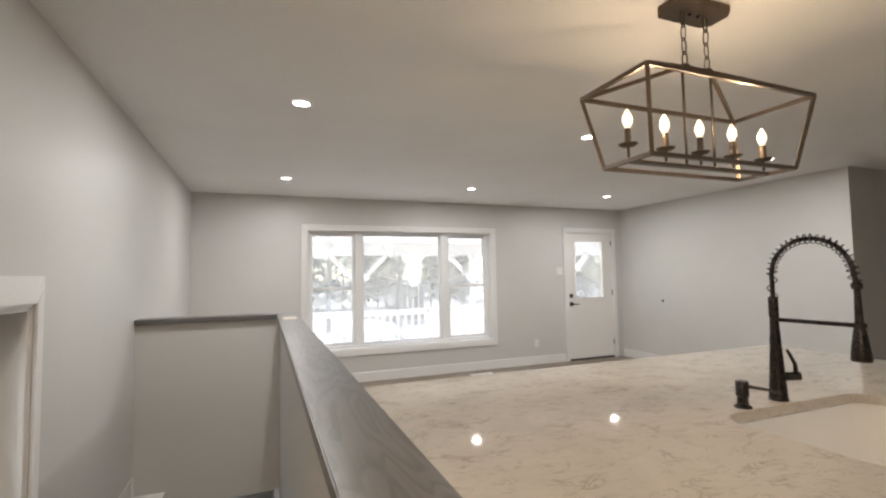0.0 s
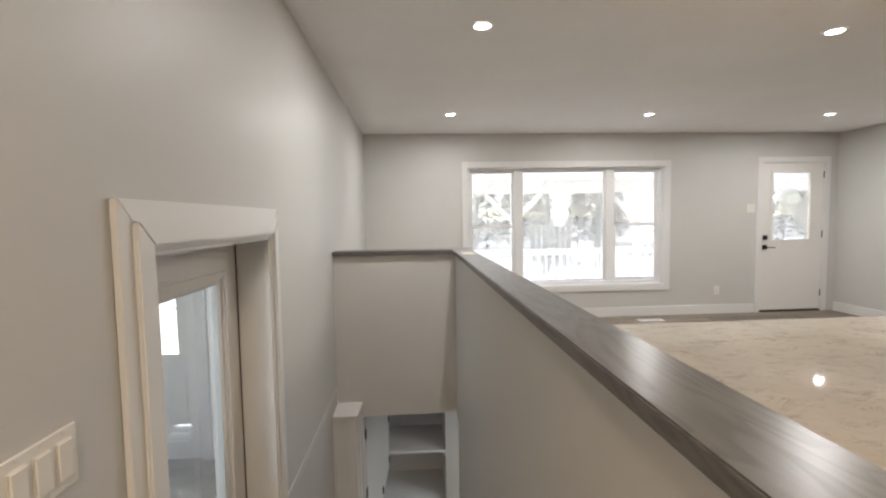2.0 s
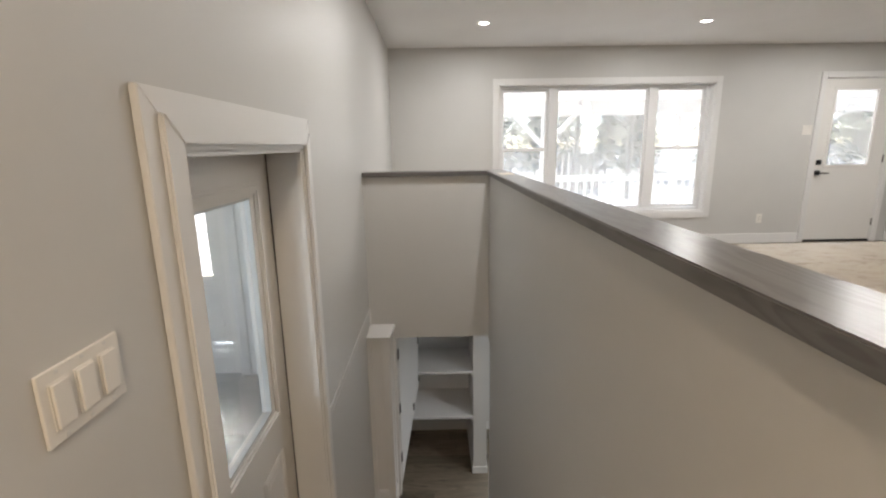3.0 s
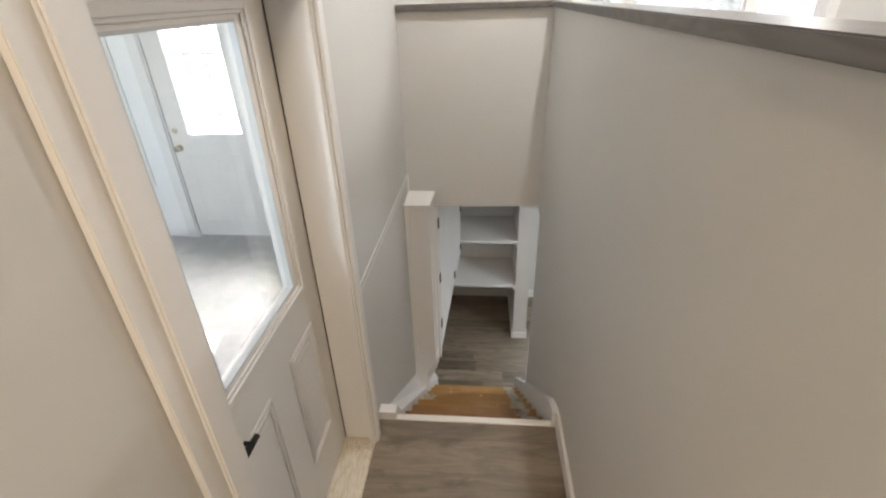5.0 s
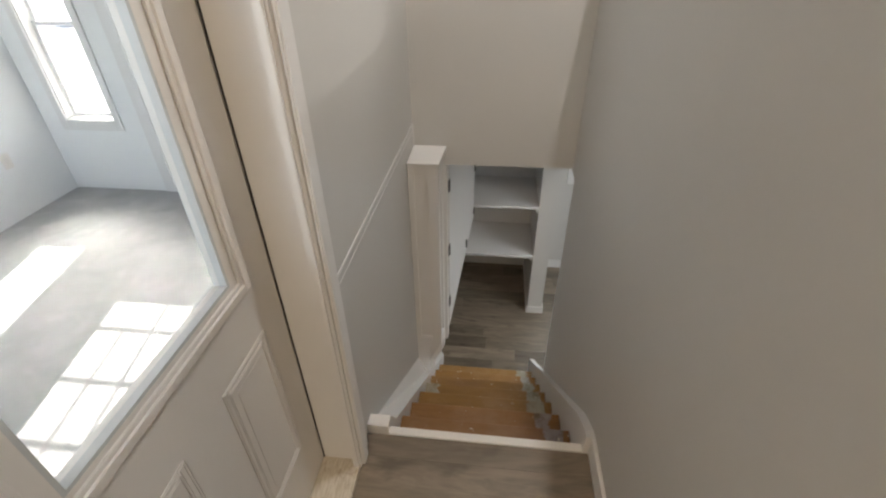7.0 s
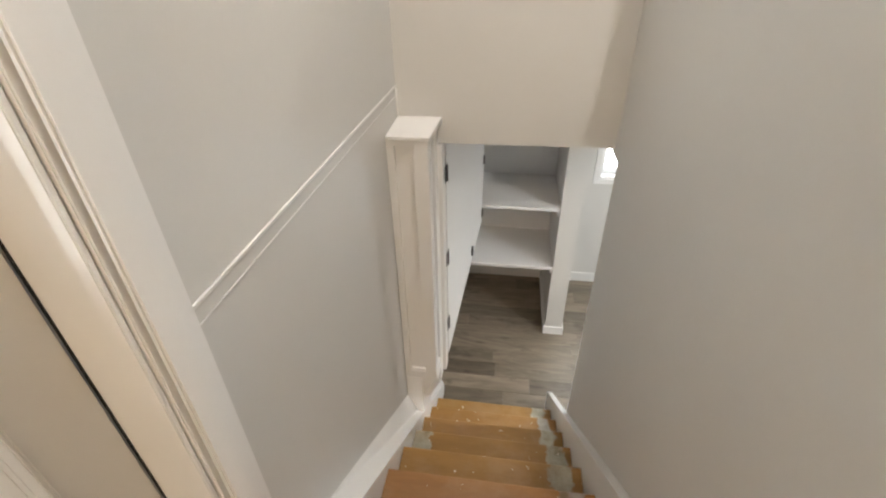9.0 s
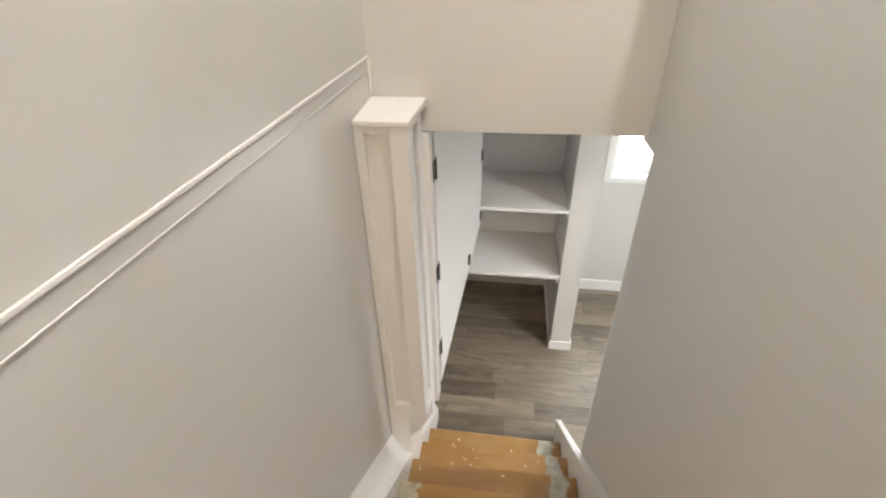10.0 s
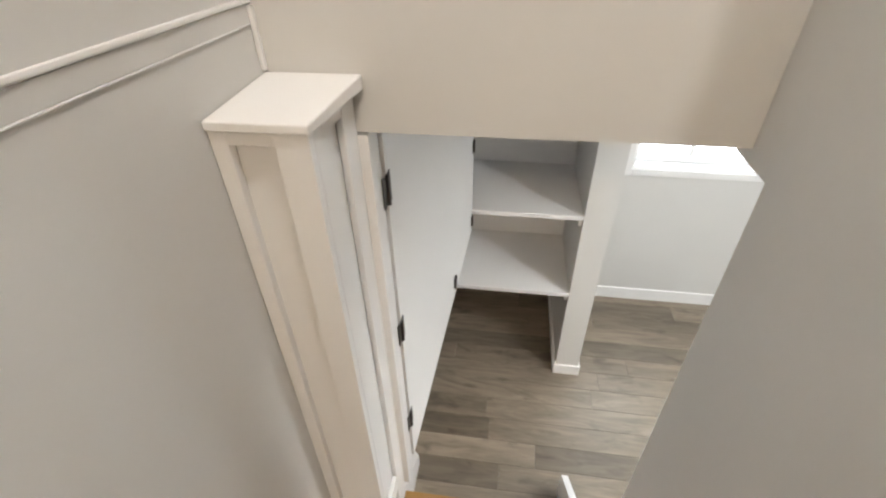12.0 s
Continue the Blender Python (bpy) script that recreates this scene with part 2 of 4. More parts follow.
BULB = glow("candle_bulb", (1.0, 0.78, 0.50), 0.40)


def concrete():
    m, t, p = mat("painted_grey_concrete", (0.5, 0.5, 0.49), 0.45)
    v = coords(t)
    a, b = noise_tex(t, v, 2.2, 7, 0.62, 0.8), noise_tex(t, v, 9.0, 6, 0.7)
    col = ramp(t, a, [(0.35, (0.32, 0.325, 0.325)), (0.6, (0.41, 0.415, 0.415))])
    col = mix(t, ramp(t, b, [(0.52, grey(0)), (0.66, grey(0.5))]), col, (0.50, 0.50, 0.495))
    link(t, col, p.inputs["Base Color"])
    bump(t, p, b, 0.2, 0.002)
    return m


CONC = concrete()


def sill_mat():
    m, t, p = mat("worn_cream_sill", (0.6, 0.55, 0.46), 0.5)
    v = coords(t)
    a = noise_tex(t, coords(t, (40, 6, 6)), 4.0, 5)
    col = ramp(t, a, [(0.35, (0.56, 0.50, 0.40)), (0.6, (0.70, 0.65, 0.56))])
    col = mix(t, ramp(t, noise_tex(t, v, 14.0, 6, 0.7), [(0.55, grey(0)), (0.72, grey(0.8))]), col, (0.32, 0.22, 0.12))
    link(t, col, p.inputs["Base Color"])
    bump(t, p, a, 0.3, 0.001)
    return m


SILL = sill_mat()


def ground_mat():
    m, t, p = mat("pale_snowy_yard", (0.7, 0.7, 0.7), 0.9)
    a = noise_tex(t, coords(t), 0.35, 6, 0.6)
    col = ramp(t, a, [(0.38, (0.20, 0.195, 0.175)), (0.50, (0.33, 0.33, 0.315)), (0.64, (0.56, 0.565, 0.575))])
    link(t, col, p.inputs["Base Color"])
    bump(t, p, noise_tex(t, coords(t), 4.0, 5), 0.5, 0.03)
    return m


GROUND = ground_mat()


def leaf_mat(name, a, b):
    m, t, p = mat(name, a, 0.7)
    g = t.nodes.new("ShaderNodeNewGeometry")
    link(t, ramp(t, g.outputs["Random Per Island"], [(0.0, a), (1.0, b)]), p.inputs["Base Color"])
    return m


NEEDLE = leaf_mat("conifer_needles", (0.065, 0.085, 0.055), (0.11, 0.13, 0.09))
TWIG = leaf_mat("bare_twigs", (0.20, 0.18, 0.16), (0.34, 0.31, 0.28))
BARK = paint("bark", (0.24, 0.21, 0.18), 0.85, 0.25, 20.0, 0.8)
DECK = paint("porch_white", (0.80, 0.80, 0.80), 0.5)

# ---- mesh helpers ----
def bm_box(bm, lo, hi, bevel=0.0, seg=2):
    vs = [bm.verts.new((x, y, z)) for x in (lo[0], hi[0]) for y in (lo[1], hi[1]) for z in (lo[2], hi[2])]
    fs = [bm.faces.new([vs[i] for i in f]) for f in ((0, 1, 3, 2), (4, 6, 7, 5), (0, 4, 5, 1), (2, 3, 7, 6), (0, 2, 6, 4), (1, 5, 7, 3))]
    if bevel:
        es = list({e for f in fs for e in f.edges})
        bmesh.ops.bevel(bm, geom=es, offset=bevel, segments=seg, affect="EDGES", profile=0.6)
    return vs


def bm_prism(bm, loop, push, bevel=0.0):
    """A polygon (a list of points) pushed along a vector."""
    d = Vector(push)
    a = [bm.verts.new(q) for q in loop]
    b = [bm.verts.new(Vector(q) + d) for q in loop]
    fs = [bm.faces.new(a), bm.faces.new(b[::-1])]
    n = len(a)
    for i in range(n):
        fs.append(bm.faces.new((a[i], b[i], b[(i + 1) % n], a[(i + 1) % n])))
    if bevel:
        bmesh.ops.bevel(bm, geom=list({e for f in fs for e in f.edges}), offset=bevel, segments=2, affect="EDGES")
    return fs


def bm_tube(bm, pts, radii, n=10, cap=True):
    pts = [Vector(q) for q in pts]
    if isinstance(radii, (int, float)):
        radii = [radii] * len(pts)
    rings, side = [], None
    for i, q in enumerate(pts):
        d = (pts[min(i + 1, len(pts) - 1)] - pts[max(i - 1, 0)]).normalized()
        if side is None:
            side = d.orthogonal().normalized()
        side = (side - d * side.dot(d)).normalized()
        up = d.cross(side)
        rings.append([bm.verts.new(q + radii[i] * (side * math.cos(2 * math.pi * k / n) + up * math.sin(2 * math.pi * k / n))) for k in range(n)])
    for a, b in zip(rings, rings[1:]):
        for k in range(n):
            bm.faces.new((a[k], a[(k + 1) % n], b[(k + 1) % n], b[k]))
    if cap:
        bm.faces.new(rings[0][::-1]), bm.faces.new(rings[-1])


def bm_bar(bm, a, b, w):
    """A square bar from a to b."""
    a, b = Vector(a), Vector(b)
    d = (b - a).normalized()
    s = d.cross(Vector((0, 0, 1)))
    s = s.normalized() if s.length > 0.01 else Vector((1, 0, 0))
    u = d.cross(s).normalized()
    ra, rb = ([bm.verts.new(q + s * x * w / 2 + u * y * w / 2) for x, y in ((-1, -1), (1, -1), (1, 1), (-1, 1))] for q in (a, b))
    for k in range(4):
        bm.faces.new((ra[k], ra[(k + 1) % 4], rb[(k + 1) % 4], rb[k]))
    bm.faces.new(ra[::-1]), bm.faces.new(rb)


def bm_lathe(bm, profile, at, n=24, tip=None):
    """Rings of (radius, height) about an upright axis at a point, or about the axis tip."""
    turn = Vector((0, 0, 1)).rotation_difference(Vector(tip)).to_matrix() if tip else Matrix.Identity(3)
    rings = []
    for r, h in profile:
        rings.append([bm.verts.new(Vector(at) + turn @ Vector((r * math.cos(2 * math.pi * k / n), r * math.sin(2 * math.pi * k / n), h))) for k in range(n)])
    for a, b in zip(rings, rings[1:]):
        for k in range(n):
            bm.faces.new((a[k], a[(k + 1) % n], b[(k + 1) % n], b[k]))
    bm.faces.new(rings[0][::-1]), bm.faces.new(rings[-1])


def smooth(me, angle=35):
    for f in me.polygons:
        f.use_smooth = True
    me.set_sharp_from_angle(angle=radians(angle))


def finish(name, bm, material, soft=False):
    bmesh.ops.recalc_face_normals(bm, faces=bm.faces)
    me = bpy.data.meshes.new(name)
    bm.to_mesh(me)
    bm.free()
    me.materials.append(material)
    if soft:
        smooth(me)
    return new(name, me)


def part(name, bm, material, parent, label="", soft=False):
    ob = finish(name, bm, material, soft)
    ob.parent = parent
    if parent.type == "EMPTY" and parent.parent is None:
        ob.matrix_parent_inverse = parent.matrix_basis.inverted()
    if label:
        ob["label"] = label
    return ob


def thing(name, label, category, at=(0, 0, 0), group="", kind=""):
    ob = new(name)
    ob.matrix_basis = Matrix.Translation(at)
    ob.empty_display_size = 0.05
    return tagged(ob, label, category, group, kind)


def box_part(name, lo, hi, material, parent, bevel=0.0, label=""):
    bm = bmesh.new()
    bm_box(bm, lo, hi, bevel)
    return part(name, bm, material, parent, label)


def structure(name, bm, material, label="", category="", soft=False):
    return tagged(finish(name, bm, material, soft), label, category, kind="structure")


def slab(bm, us, vs, holes, t0, t1, place):
    """A plate over the (u, v) grid with rectangular holes that go right through; place(u, v, t) gives the point."""
    us = sorted({*us, *(h[i] for h in holes for i in (0, 1))})
    vs = sorted({*vs, *(h[i] for h in holes for i in (2, 3))})
    solid = lambda i, j: 0 <= i < len(us) - 1 and 0 <= j < len(vs) - 1 and not any(
        h[0] <= (us[i] + us[i + 1]) / 2 <= h[1] and h[2] <= (vs[j] + vs[j + 1]) / 2 <= h[3] for h in holes)
    pts = {}

    def v(i, j, t):
        if (i, j, t) not in pts:
            pts[i, j, t] = bm.verts.new(place(us[i], vs[j], t))
        return pts[i, j, t]

    for i in range(len(us) - 1):
        for j in range(len(vs) - 1):
            if not solid(i, j):
                continue
            for t in (t0, t1):
                bm.faces.new((v(i, j, t), v(i + 1, j, t), v(i + 1, j + 1, t), v(i, j + 1, t)))
            for di, dj, a, b in ((-1, 0, (i, j), (i, j + 1)), (1, 0, (i + 1, j), (i + 1, j + 1)), (0, -1, (i, j), (i + 1, j)), (0, 1, (i, j + 1), (i + 1, j + 1))):
                if not solid(i + di, j + dj):
                    bm.faces.new((v(*a, t0), v(*b, t0), v(*b, t1), v(*a, t1)))


def ring_part(name, parent, lo, hi, inner_lo, inner_hi, axis, d0, d1, material, bevel=0.003, label=""):
    """A rectangular frame of four boards in the plane across axis ('x' or 'y')."""
    bm = bmesh.new()
    (u0, v0), (u1, v1), (a0, b0), (a1, b1) = lo, hi, inner_lo, inner_hi
    for p0, p1, q0, q1 in ((u0, a0, v0, v1), (a1, u1, v0, v1), (a0, a1, v0, b0), (a0, a1, b1, v1)):
        if p1 - p0 < 1e-4 or q1 - q0 < 1e-4:
            continue
        l, h = ((p0, d0, q0), (p1, d1, q1)) if axis == "y" else ((d0, p0, q0), (d1, p1, q1))
        bm_box(bm, l, h, bevel, 1)
    return part(name, bm, material, parent, label)


# ---- plan ----
ZC, LAND, BASE, HEAD = 2.41, -0.782, -2.448, -0.157
YF, YH, YB = 6.880, 4.475, 6.640


WX = 0.922  # the stair side of the half wall


# ---- setting: walls, floors, ceilings ----
bm = bmesh.new()
DOOR_Y0, DOOR_Y1, DOOR_TOP = 2.065, 2.988, 1.287
slab(bm, (-2.6, YF), (BASE - 0.1, ZC), [(DOOR_Y0, DOOR_Y1, LAND, DOOR_TOP)], -0.20, 0.0, lambda u, v, t: (t, u, v))
structure("wall_west", bm, WALL, "light grey painted stairwell wall", "wall")

bm = bmesh.new()
WIN = (1.302, 3.935, 0.418, 1.987)
FDOOR = (5.256, 6.164, 0.0, 2.030)
slab(bm, (0.0, 8.6), (HEAD, ZC), [WIN, FDOOR], YF, YF + 0.16, lambda u, v, t: (u, t, v))
structure("wall_north", bm, WALL, "light grey painted front wall", "wall")

bm = bmesh.new()
loop = [(6.335, YF, 0), (6.325, 3.62, 0), (8.5, 3.62, 0), (8.5, 3.735, 0), (6.455, 3.735, 0), (6.465, YF, 0)]
bm_prism(bm, loop, (0, 0, ZC))
structure("wall_east", bm, WALL, "light grey painted living room wall", "wall")
bm = bmesh.new()
bm_box(bm, (8.5, 1.9, 0), (8.62, 3.735, ZC))
bm_box(bm, (6.27, 1.9, 0), (8.5, 2.02, ZC))
bm_box(bm, (6.27, -2.6, 0), (6.39, 1.9, ZC))
structure("wall_hall", bm, WALL, "grey painted hall walls", "wall")
bm = bmesh.new()
bm_box(bm, (-0.2, -2.72, HEAD), (8.62, -2.6, ZC))
structure("wall_south", bm, WALL, "light grey painted kitchen wall", "wall")

bm = bmesh.new()
bm_box(bm, (-0.2, -2.72, ZC), (8.62, YF + 0.16, ZC + 0.12))
structure("ceiling", bm, CEIL, "smooth white painted ceiling", "ceiling")

STAIR_Y0 = 1.15
bm = bmesh.new()
slab(bm, (0.0, 8.6), (-2.6, YF), [(0.0, 0.99, STAIR_Y0, YH + 0.05)], HEAD, -0.012, lambda u, v, t: (u, v, t))
floor = structure("floor", bm, FLOOR, "grey-brown wood plank floor", "floor")

# Half walls round the stairwell, and the wall under them down to the basement.
bm = bmesh.new()
bm_box(bm, (WX, 0.95, BASE), (WX + 0.105, 4.395, -0.198))
bm_box(bm, (WX, 0.95, -0.198), (WX + 0.105, 4.535, -0.012))
bm_box(bm, (WX, 0.95, -0.012), (WX + 0.105, YH + 0.105, 1.073))
structure("half_wall", bm, WALL, "grey painted half wall along the stairs", "half wall")
bm = bmesh.new()
bm_box(bm, (0.0, YH, HEAD - 0.013), (WX - 0.001, YH + 0.105, 1.073))
structure("stairwell_header", bm, WALL, "grey painted header over the basement stairs", "wall")

cap = thing("half_wall_cap", "grey-stained oak cap board on the half wall", "wall cap", (0.97, 2.7, 1.07), kind="structure")
bm = bmesh.new()
loop = [(0.898, 0.93, 1.0745), (1.038, 0.93, 1.0745), (1.038, 4.60, 1.0745), (0.898, 4.436, 1.0745)]
bm_prism(bm, loop, (0, 0, 0.031), 0.003)
part("board", bm, OAK, cap)
bm = bmesh.new()
bm_prism(bm, [(0.001, 4.436, 1.0745), (0.8965, 4.436, 1.0745), (1.0365, 4.60, 1.0745), (0.001, 4.60, 1.0745)], (0, 0, 0.031), 0.003)
part("board", bm, OAK, cap)

# Basement shell.
bm = bmesh.new()
slab(bm, (-0.2, 5.0), (BASE - 0.12, HEAD), [(1.318, 2.122, -1.268, -0.40)], YB, YB + 0.22, lambda u, v, t: (u, t, v))
structure("wall_basement_north", bm, WALL, "pale grey basement wall with a window", "wall")
bm = bmesh.new()
bm_box(bm, (5.0, 2.0, BASE - 0.12), (5.12, YB + 0.22, HEAD))
bm_box(bm, (WX + 0.107, 2.0, BASE - 0.12), (5.0, 2.12, HEAD))
structure("wall_basement_east", bm, WALL, "pale grey basement walls", "wall")
bm = bmesh.new()
bm_box(bm, (0.0, 0.9, BASE - 0.12), (5.0, YB, BASE - 0.012))
floor_b = structure("floor_basement", bm, FLOOR, "grey-brown plank basement floor", "floor")
bm = bmesh.new()
bm_box(bm, (0.907, 5.787, BASE), (1.058, YB, HEAD - 0.013))
structure("wall_closet", bm, WALL, "narrow white closet divider wall", "wall")

# ---- baseboards ----
def board_x(name, y, x0, x1, z, h=0.115, depth=-0.014, label="white painted baseboard"):
    bm = bmesh.new()
    d0, d1 = sorted((y, y + depth))
    bm_box(bm, (x0, d0, z), (x1, d1, z + h), 0.003, 1)
    return structure(name, bm, TRIM, label, "baseboard")


def board_y(name, x, y0, y1, z, h=0.115, depth=0.014, label="white painted baseboard"):
    bm = bmesh.new()
    d0, d1 = sorted((x, x + depth))
    bm_box(bm, (d0, y0, z), (d1, y1, z + h), 0.003, 1)
    return structure(name, bm, TRIM, label, "baseboard")


board_x("baseboard", YF, 0.016, 5.195, 0.0, 0.125)
board_y("baseboard", 0.0, YH + 0.106, YF, 0.0, 0.125)
bm = bmesh.new()
bm_prism(bm, [(6.334, YF - 0.016, 0), (6.324, 3.62, 0), (6.310, 3.62, 0), (6.320, YF - 0.016, 0)], (0, 0, 0.125), 0.003)
structure("baseboard", bm, TRIM, "white painted baseboard", "baseboard")
board_x("baseboard", YB, 1.073, 5.0, BASE, 0.11)
board_x("baseboard", 5.787, 0.893, 1.072, BASE, 0.085)
board_y("baseboard", 0.907, 5.788, YB, BASE, 0.085, -0.014)
board_y("baseboard", 1.058, 5.788, YB, BASE, 0.085, 0.014)
bm = bmesh.new()
bm_box(bm, (0.0, YH + 0.106, HEAD - 0.012), (5.0, YB, HEAD - 0.001))
bm_box(bm, (WX + 0.107, 2.12, HEAD - 0.012), (5.0, YH + 0.1055, HEAD - 0.001))
structure("ceiling_basement", bm, CEIL, "white basement ceiling", "ceiling")

# ---- front window ----
win = thing("window_1", "white three-part vinyl front window with wide trim", "window", (2.7, YF, 0.35), kind="structure")
ring_part("trim", win, (1.238, 0.348), (4.000, 2.055), (1.310, 0.425), (3.927, 1.980), "y", YF - 0.019, YF - 0.001, TRIM)
ring_part("jamb", win, (1.304, 0.420), (3.933, 1.985), (1.320, 0.437), (3.917, 1.970), "y", YF, YF + 0.10, TRIM, 0.0)
ring_part("window_frame", win, (1.320, 0.437), (3.917, 1.970), (1.352, 0.472), (3.880, 1.947), "y", YF + 0.085, YF + 0.15, VINYL)
for x0, x1 in ((1.937, 2.030), (3.163, 3.264)):
    box_part("mullion", (x0, YF + 0.08, 0.476), (x1, YF + 0.15, 1.946), VINYL, win, 0.004)


def sash(x0, x1, z0, z1, d, w=0.036):
    s = ring_part("sash", win, (x0, z0), (x1, z1), (x0 + w, z0 + w), (x1 - w, z1 - w), "y", YF + d, YF + d + 0.03, VINYL)
    g = box_part("pane", (x0 + w - 0.004, YF + d + 0.012, z0 + w - 0.004), (x1 - w + 0.004, YF + d + 0.017, z1 - w + 0.004), HAZY, s)
    g.visible_shadow = False
    return s


for x0, x1 in ((1.354, 1.935), (3.266, 3.878)):
    lower = sash(x0, x1, 0.478, 1.24, 0.088)
    box_part("sash_lock", ((x0 + x1) / 2 - 0.03, YF + 0.095, 1.24), ((x0 + x1) / 2 + 0.03, YF + 0.115, 1.254), VINYL, lower, 0.003)
    sash(x0, x1, 1.205, 1.945, 0.119, 0.030)
sash(2.032, 3.161, 0.478, 1.945, 0.10, 0.022)

# ---- front door ----
fd = thing("door_1", "white steel front door with a half-height window, closed", "door", (5.710, YF, 0), kind="structure")
ring_part("trim", fd, (5.199, 0.0), (6.221, 2.090), (5.266, 0.0), (6.154, 2.020), "y", YF - 0.019, YF - 0.001, TRIM)
ring_part("jamb", fd, (5.258, 0.0), (6.162, 2.028), (5.273, 0.0), (6.146, 2.012), "y", YF + 0.001, YF + 0.15, TRIM, 0.0)
box_part("threshold", (5.274, YF + 0.0, 0.0), (6.145, YF + 0.15, 0.024), BLACK, fd, 0.003, "dark threshold strip")
bm = bmesh.new()
slab(bm, (5.277, 6.143), (0.028, 2.008), [(5.428, 5.964, 0.978, 1.882)], YF + 0.012, YF + 0.056, lambda u, v, t: (u, t, v))
leaf = part("door_leaf", bm, DOORW, fd)
ring_part("lite_frame", leaf, (5.400, 0.948), (5.992, 1.912), (5.434, 0.985), (5.957, 1.876), "y", YF + 0.001, YF + 0.0115, DOORW)
g = box_part("pane", (5.429, YF + 0.030, 0.979), (5.963, YF + 0.036, 1.881), HAZY, leaf)
g.visible_shadow = False
bm = bmesh.new()
bm_box(bm, (5.306, YF - 0.012, 0.985), (5.359, YF + 0.0115, 1.045), 0.004)
bm_lathe(bm, [(0.015, 0), (0.013, 0.012)], (5.333, YF - 0.024, 1.015), 16, (0, 1, 0))
part("deadbolt", bm, BLACK, leaf, "square black deadbolt")
bm = bmesh.new()
bm_box(bm, (5.306, YF - 0.010, 0.855), (5.359, YF + 0.0115, 0.915), 0.004)
bm_tube(bm, [(5.333, YF - 0.008, 0.885), (5.333, YF - 0.045, 0.885), (5.347, YF - 0.052, 0.885), (5.438, YF - 0.052, 0.883)], 0.008)
part("door_handle", bm, BLACK, leaf, "black lever handle", True)
for z in (0.25, 1.05, 1.85):
    bm = bmesh.new()
    bm_tube(bm, [(6.145, YF + 0.004, z - 0.045), (6.145, YF + 0.004, z + 0.045)], 0.007, 8)
    part("hinge", bm, PEWTER, leaf)

# ---- side door off the landing ----
sd = thing("door_2", "cream-white side door with a tall glass pane, closed", "door", (-0.15, 2.5, LAND), kind="structure")
X0, X1, Y0, Y1 = -0.184, -0.140, DOOR_Y0 + 0.020, DOOR_Y1 - 0.022
bm = bmesh.new()
slab(bm, (Y0 + 0.003, Y1 - 0.006), (LAND + 0.022, DOOR_TOP - 0.024), [(2.275, 2.776, 0.258, 1.112)], X0, X1, lambda u, v, t: (t, u, v))
leaf = part("door_leaf", bm, DOORW, sd)


def moulding(parent, y0, y1, z0, z1, w, x, depth, name="moulding"):
    """A stepped picture-frame moulding proud of the leaf."""
    bm = bmesh.new()
    for inset, wide, deep in ((0.0, w, depth * 0.55), (w * 0.25, w * 0.5, depth)):
        a0, a1, b0, b1 = y0 + inset, y1 - inset, z0 + inset, z1 - inset
        for p0, p1, q0, q1 in ((a0, a0 + wide, b0, b1), (a1 - wide, a1, b0, b1), (a0 + wide, a1 - wide, b0, b0 + wide), (a0 + wide, a1 - wide, b1 - wide, b1)):
            bm_box(bm, (x, p0, q0), (x + deep, p1, q1), 0.0025, 2)
    return part(name, bm, DOORW, parent)


moulding(leaf, 2.200, 2.846, 0.205, 1.165, 0.042, X1 + 0.0005, 0.014, "lite_frame")
g = box_part("pane", (-0.166, 2.276, 0.259), (-0.160, 2.775, 1.111), GLASS, leaf)
g.visible_shadow = False
ring_part("glazing_bead", leaf, (2.275, 0.258), (2.776, 1.112), (2.284, 0.266), (2.768, 1.104), "x", -0.159, -0.1405, BEAD, 0.0, "grey glazing bead")
for y0, y1 in ((2.215, 2.462), (2.620, 2.845)):
    moulding(leaf, y0, y1, -0.50, 0.050, 0.026, X1 + 0.0005, 0.0012, "panel_moulding")
    bm = bmesh.new()
    bm_box(bm, (X1 + 0.0005, y0 + 0.05, -0.45), (X1 + 0.0022, y1 - 0.05, 0.0), 0.0015, 2)
    part("panel", bm, DOORW, leaf)
bm = bmesh.new()
bm_lathe(bm, [(0.008, 0), (0.007, 0.010), (0.006, 0.023)], (X1 + 0.0005, 2.282, 0.060), 14, (1, 0, 0))
bm_prism(bm, [(X1 + 0.022, 2.224, 0.052), (X1 + 0.022, 2.319, 0.049), (X1 + 0.022, 2.309, 0.072), (X1 + 0.022, 2.224, 0.087)], (0.008, 0, 0), 0.0015)
part("door_handle", bm, BLACK, leaf, "flat black lever handle")
bm = bmesh.new()
bm_lathe(bm, [(0.028, 0), (0.028, 0.010), (0.018, 0.016), (0.018, 0.022)], (X1 + 0.0005, 2.145, 0.290), 20, (1, 0, 0))
bm_box(bm, (X1 + 0.02, 2.137, 0.265), (X1 + 0.045, 2.153, 0.315), 0.004)
part("deadbolt", bm, BLACK, leaf, "black thumb-turn deadbolt", True)
bm = bmesh.new()
for y0, y1, z0, z1 in ((DOOR_Y0, Y0, LAND + 0.02, DOOR_TOP), (Y1, DOOR_Y1, LAND + 0.02, DOOR_TOP), (Y0, Y1, DOOR_TOP - 0.022, DOOR_TOP)):
    bm_box(bm, (-0.198, y0, z0), (0.0, y1, z1))
part("jamb", bm, TRIM, sd)
# Thin black strip draws the dark gap between leaf and jamb.
bm = bmesh.new()
bm_box(bm, (-0.1395, Y1 - 0.0028, LAND + 0.02), (-0.136, Y1 + 0.0, DOOR_TOP - 0.022))
part("gap_strip", bm, BLACK, sd, "black strip along the door leaf's dark edge gap")
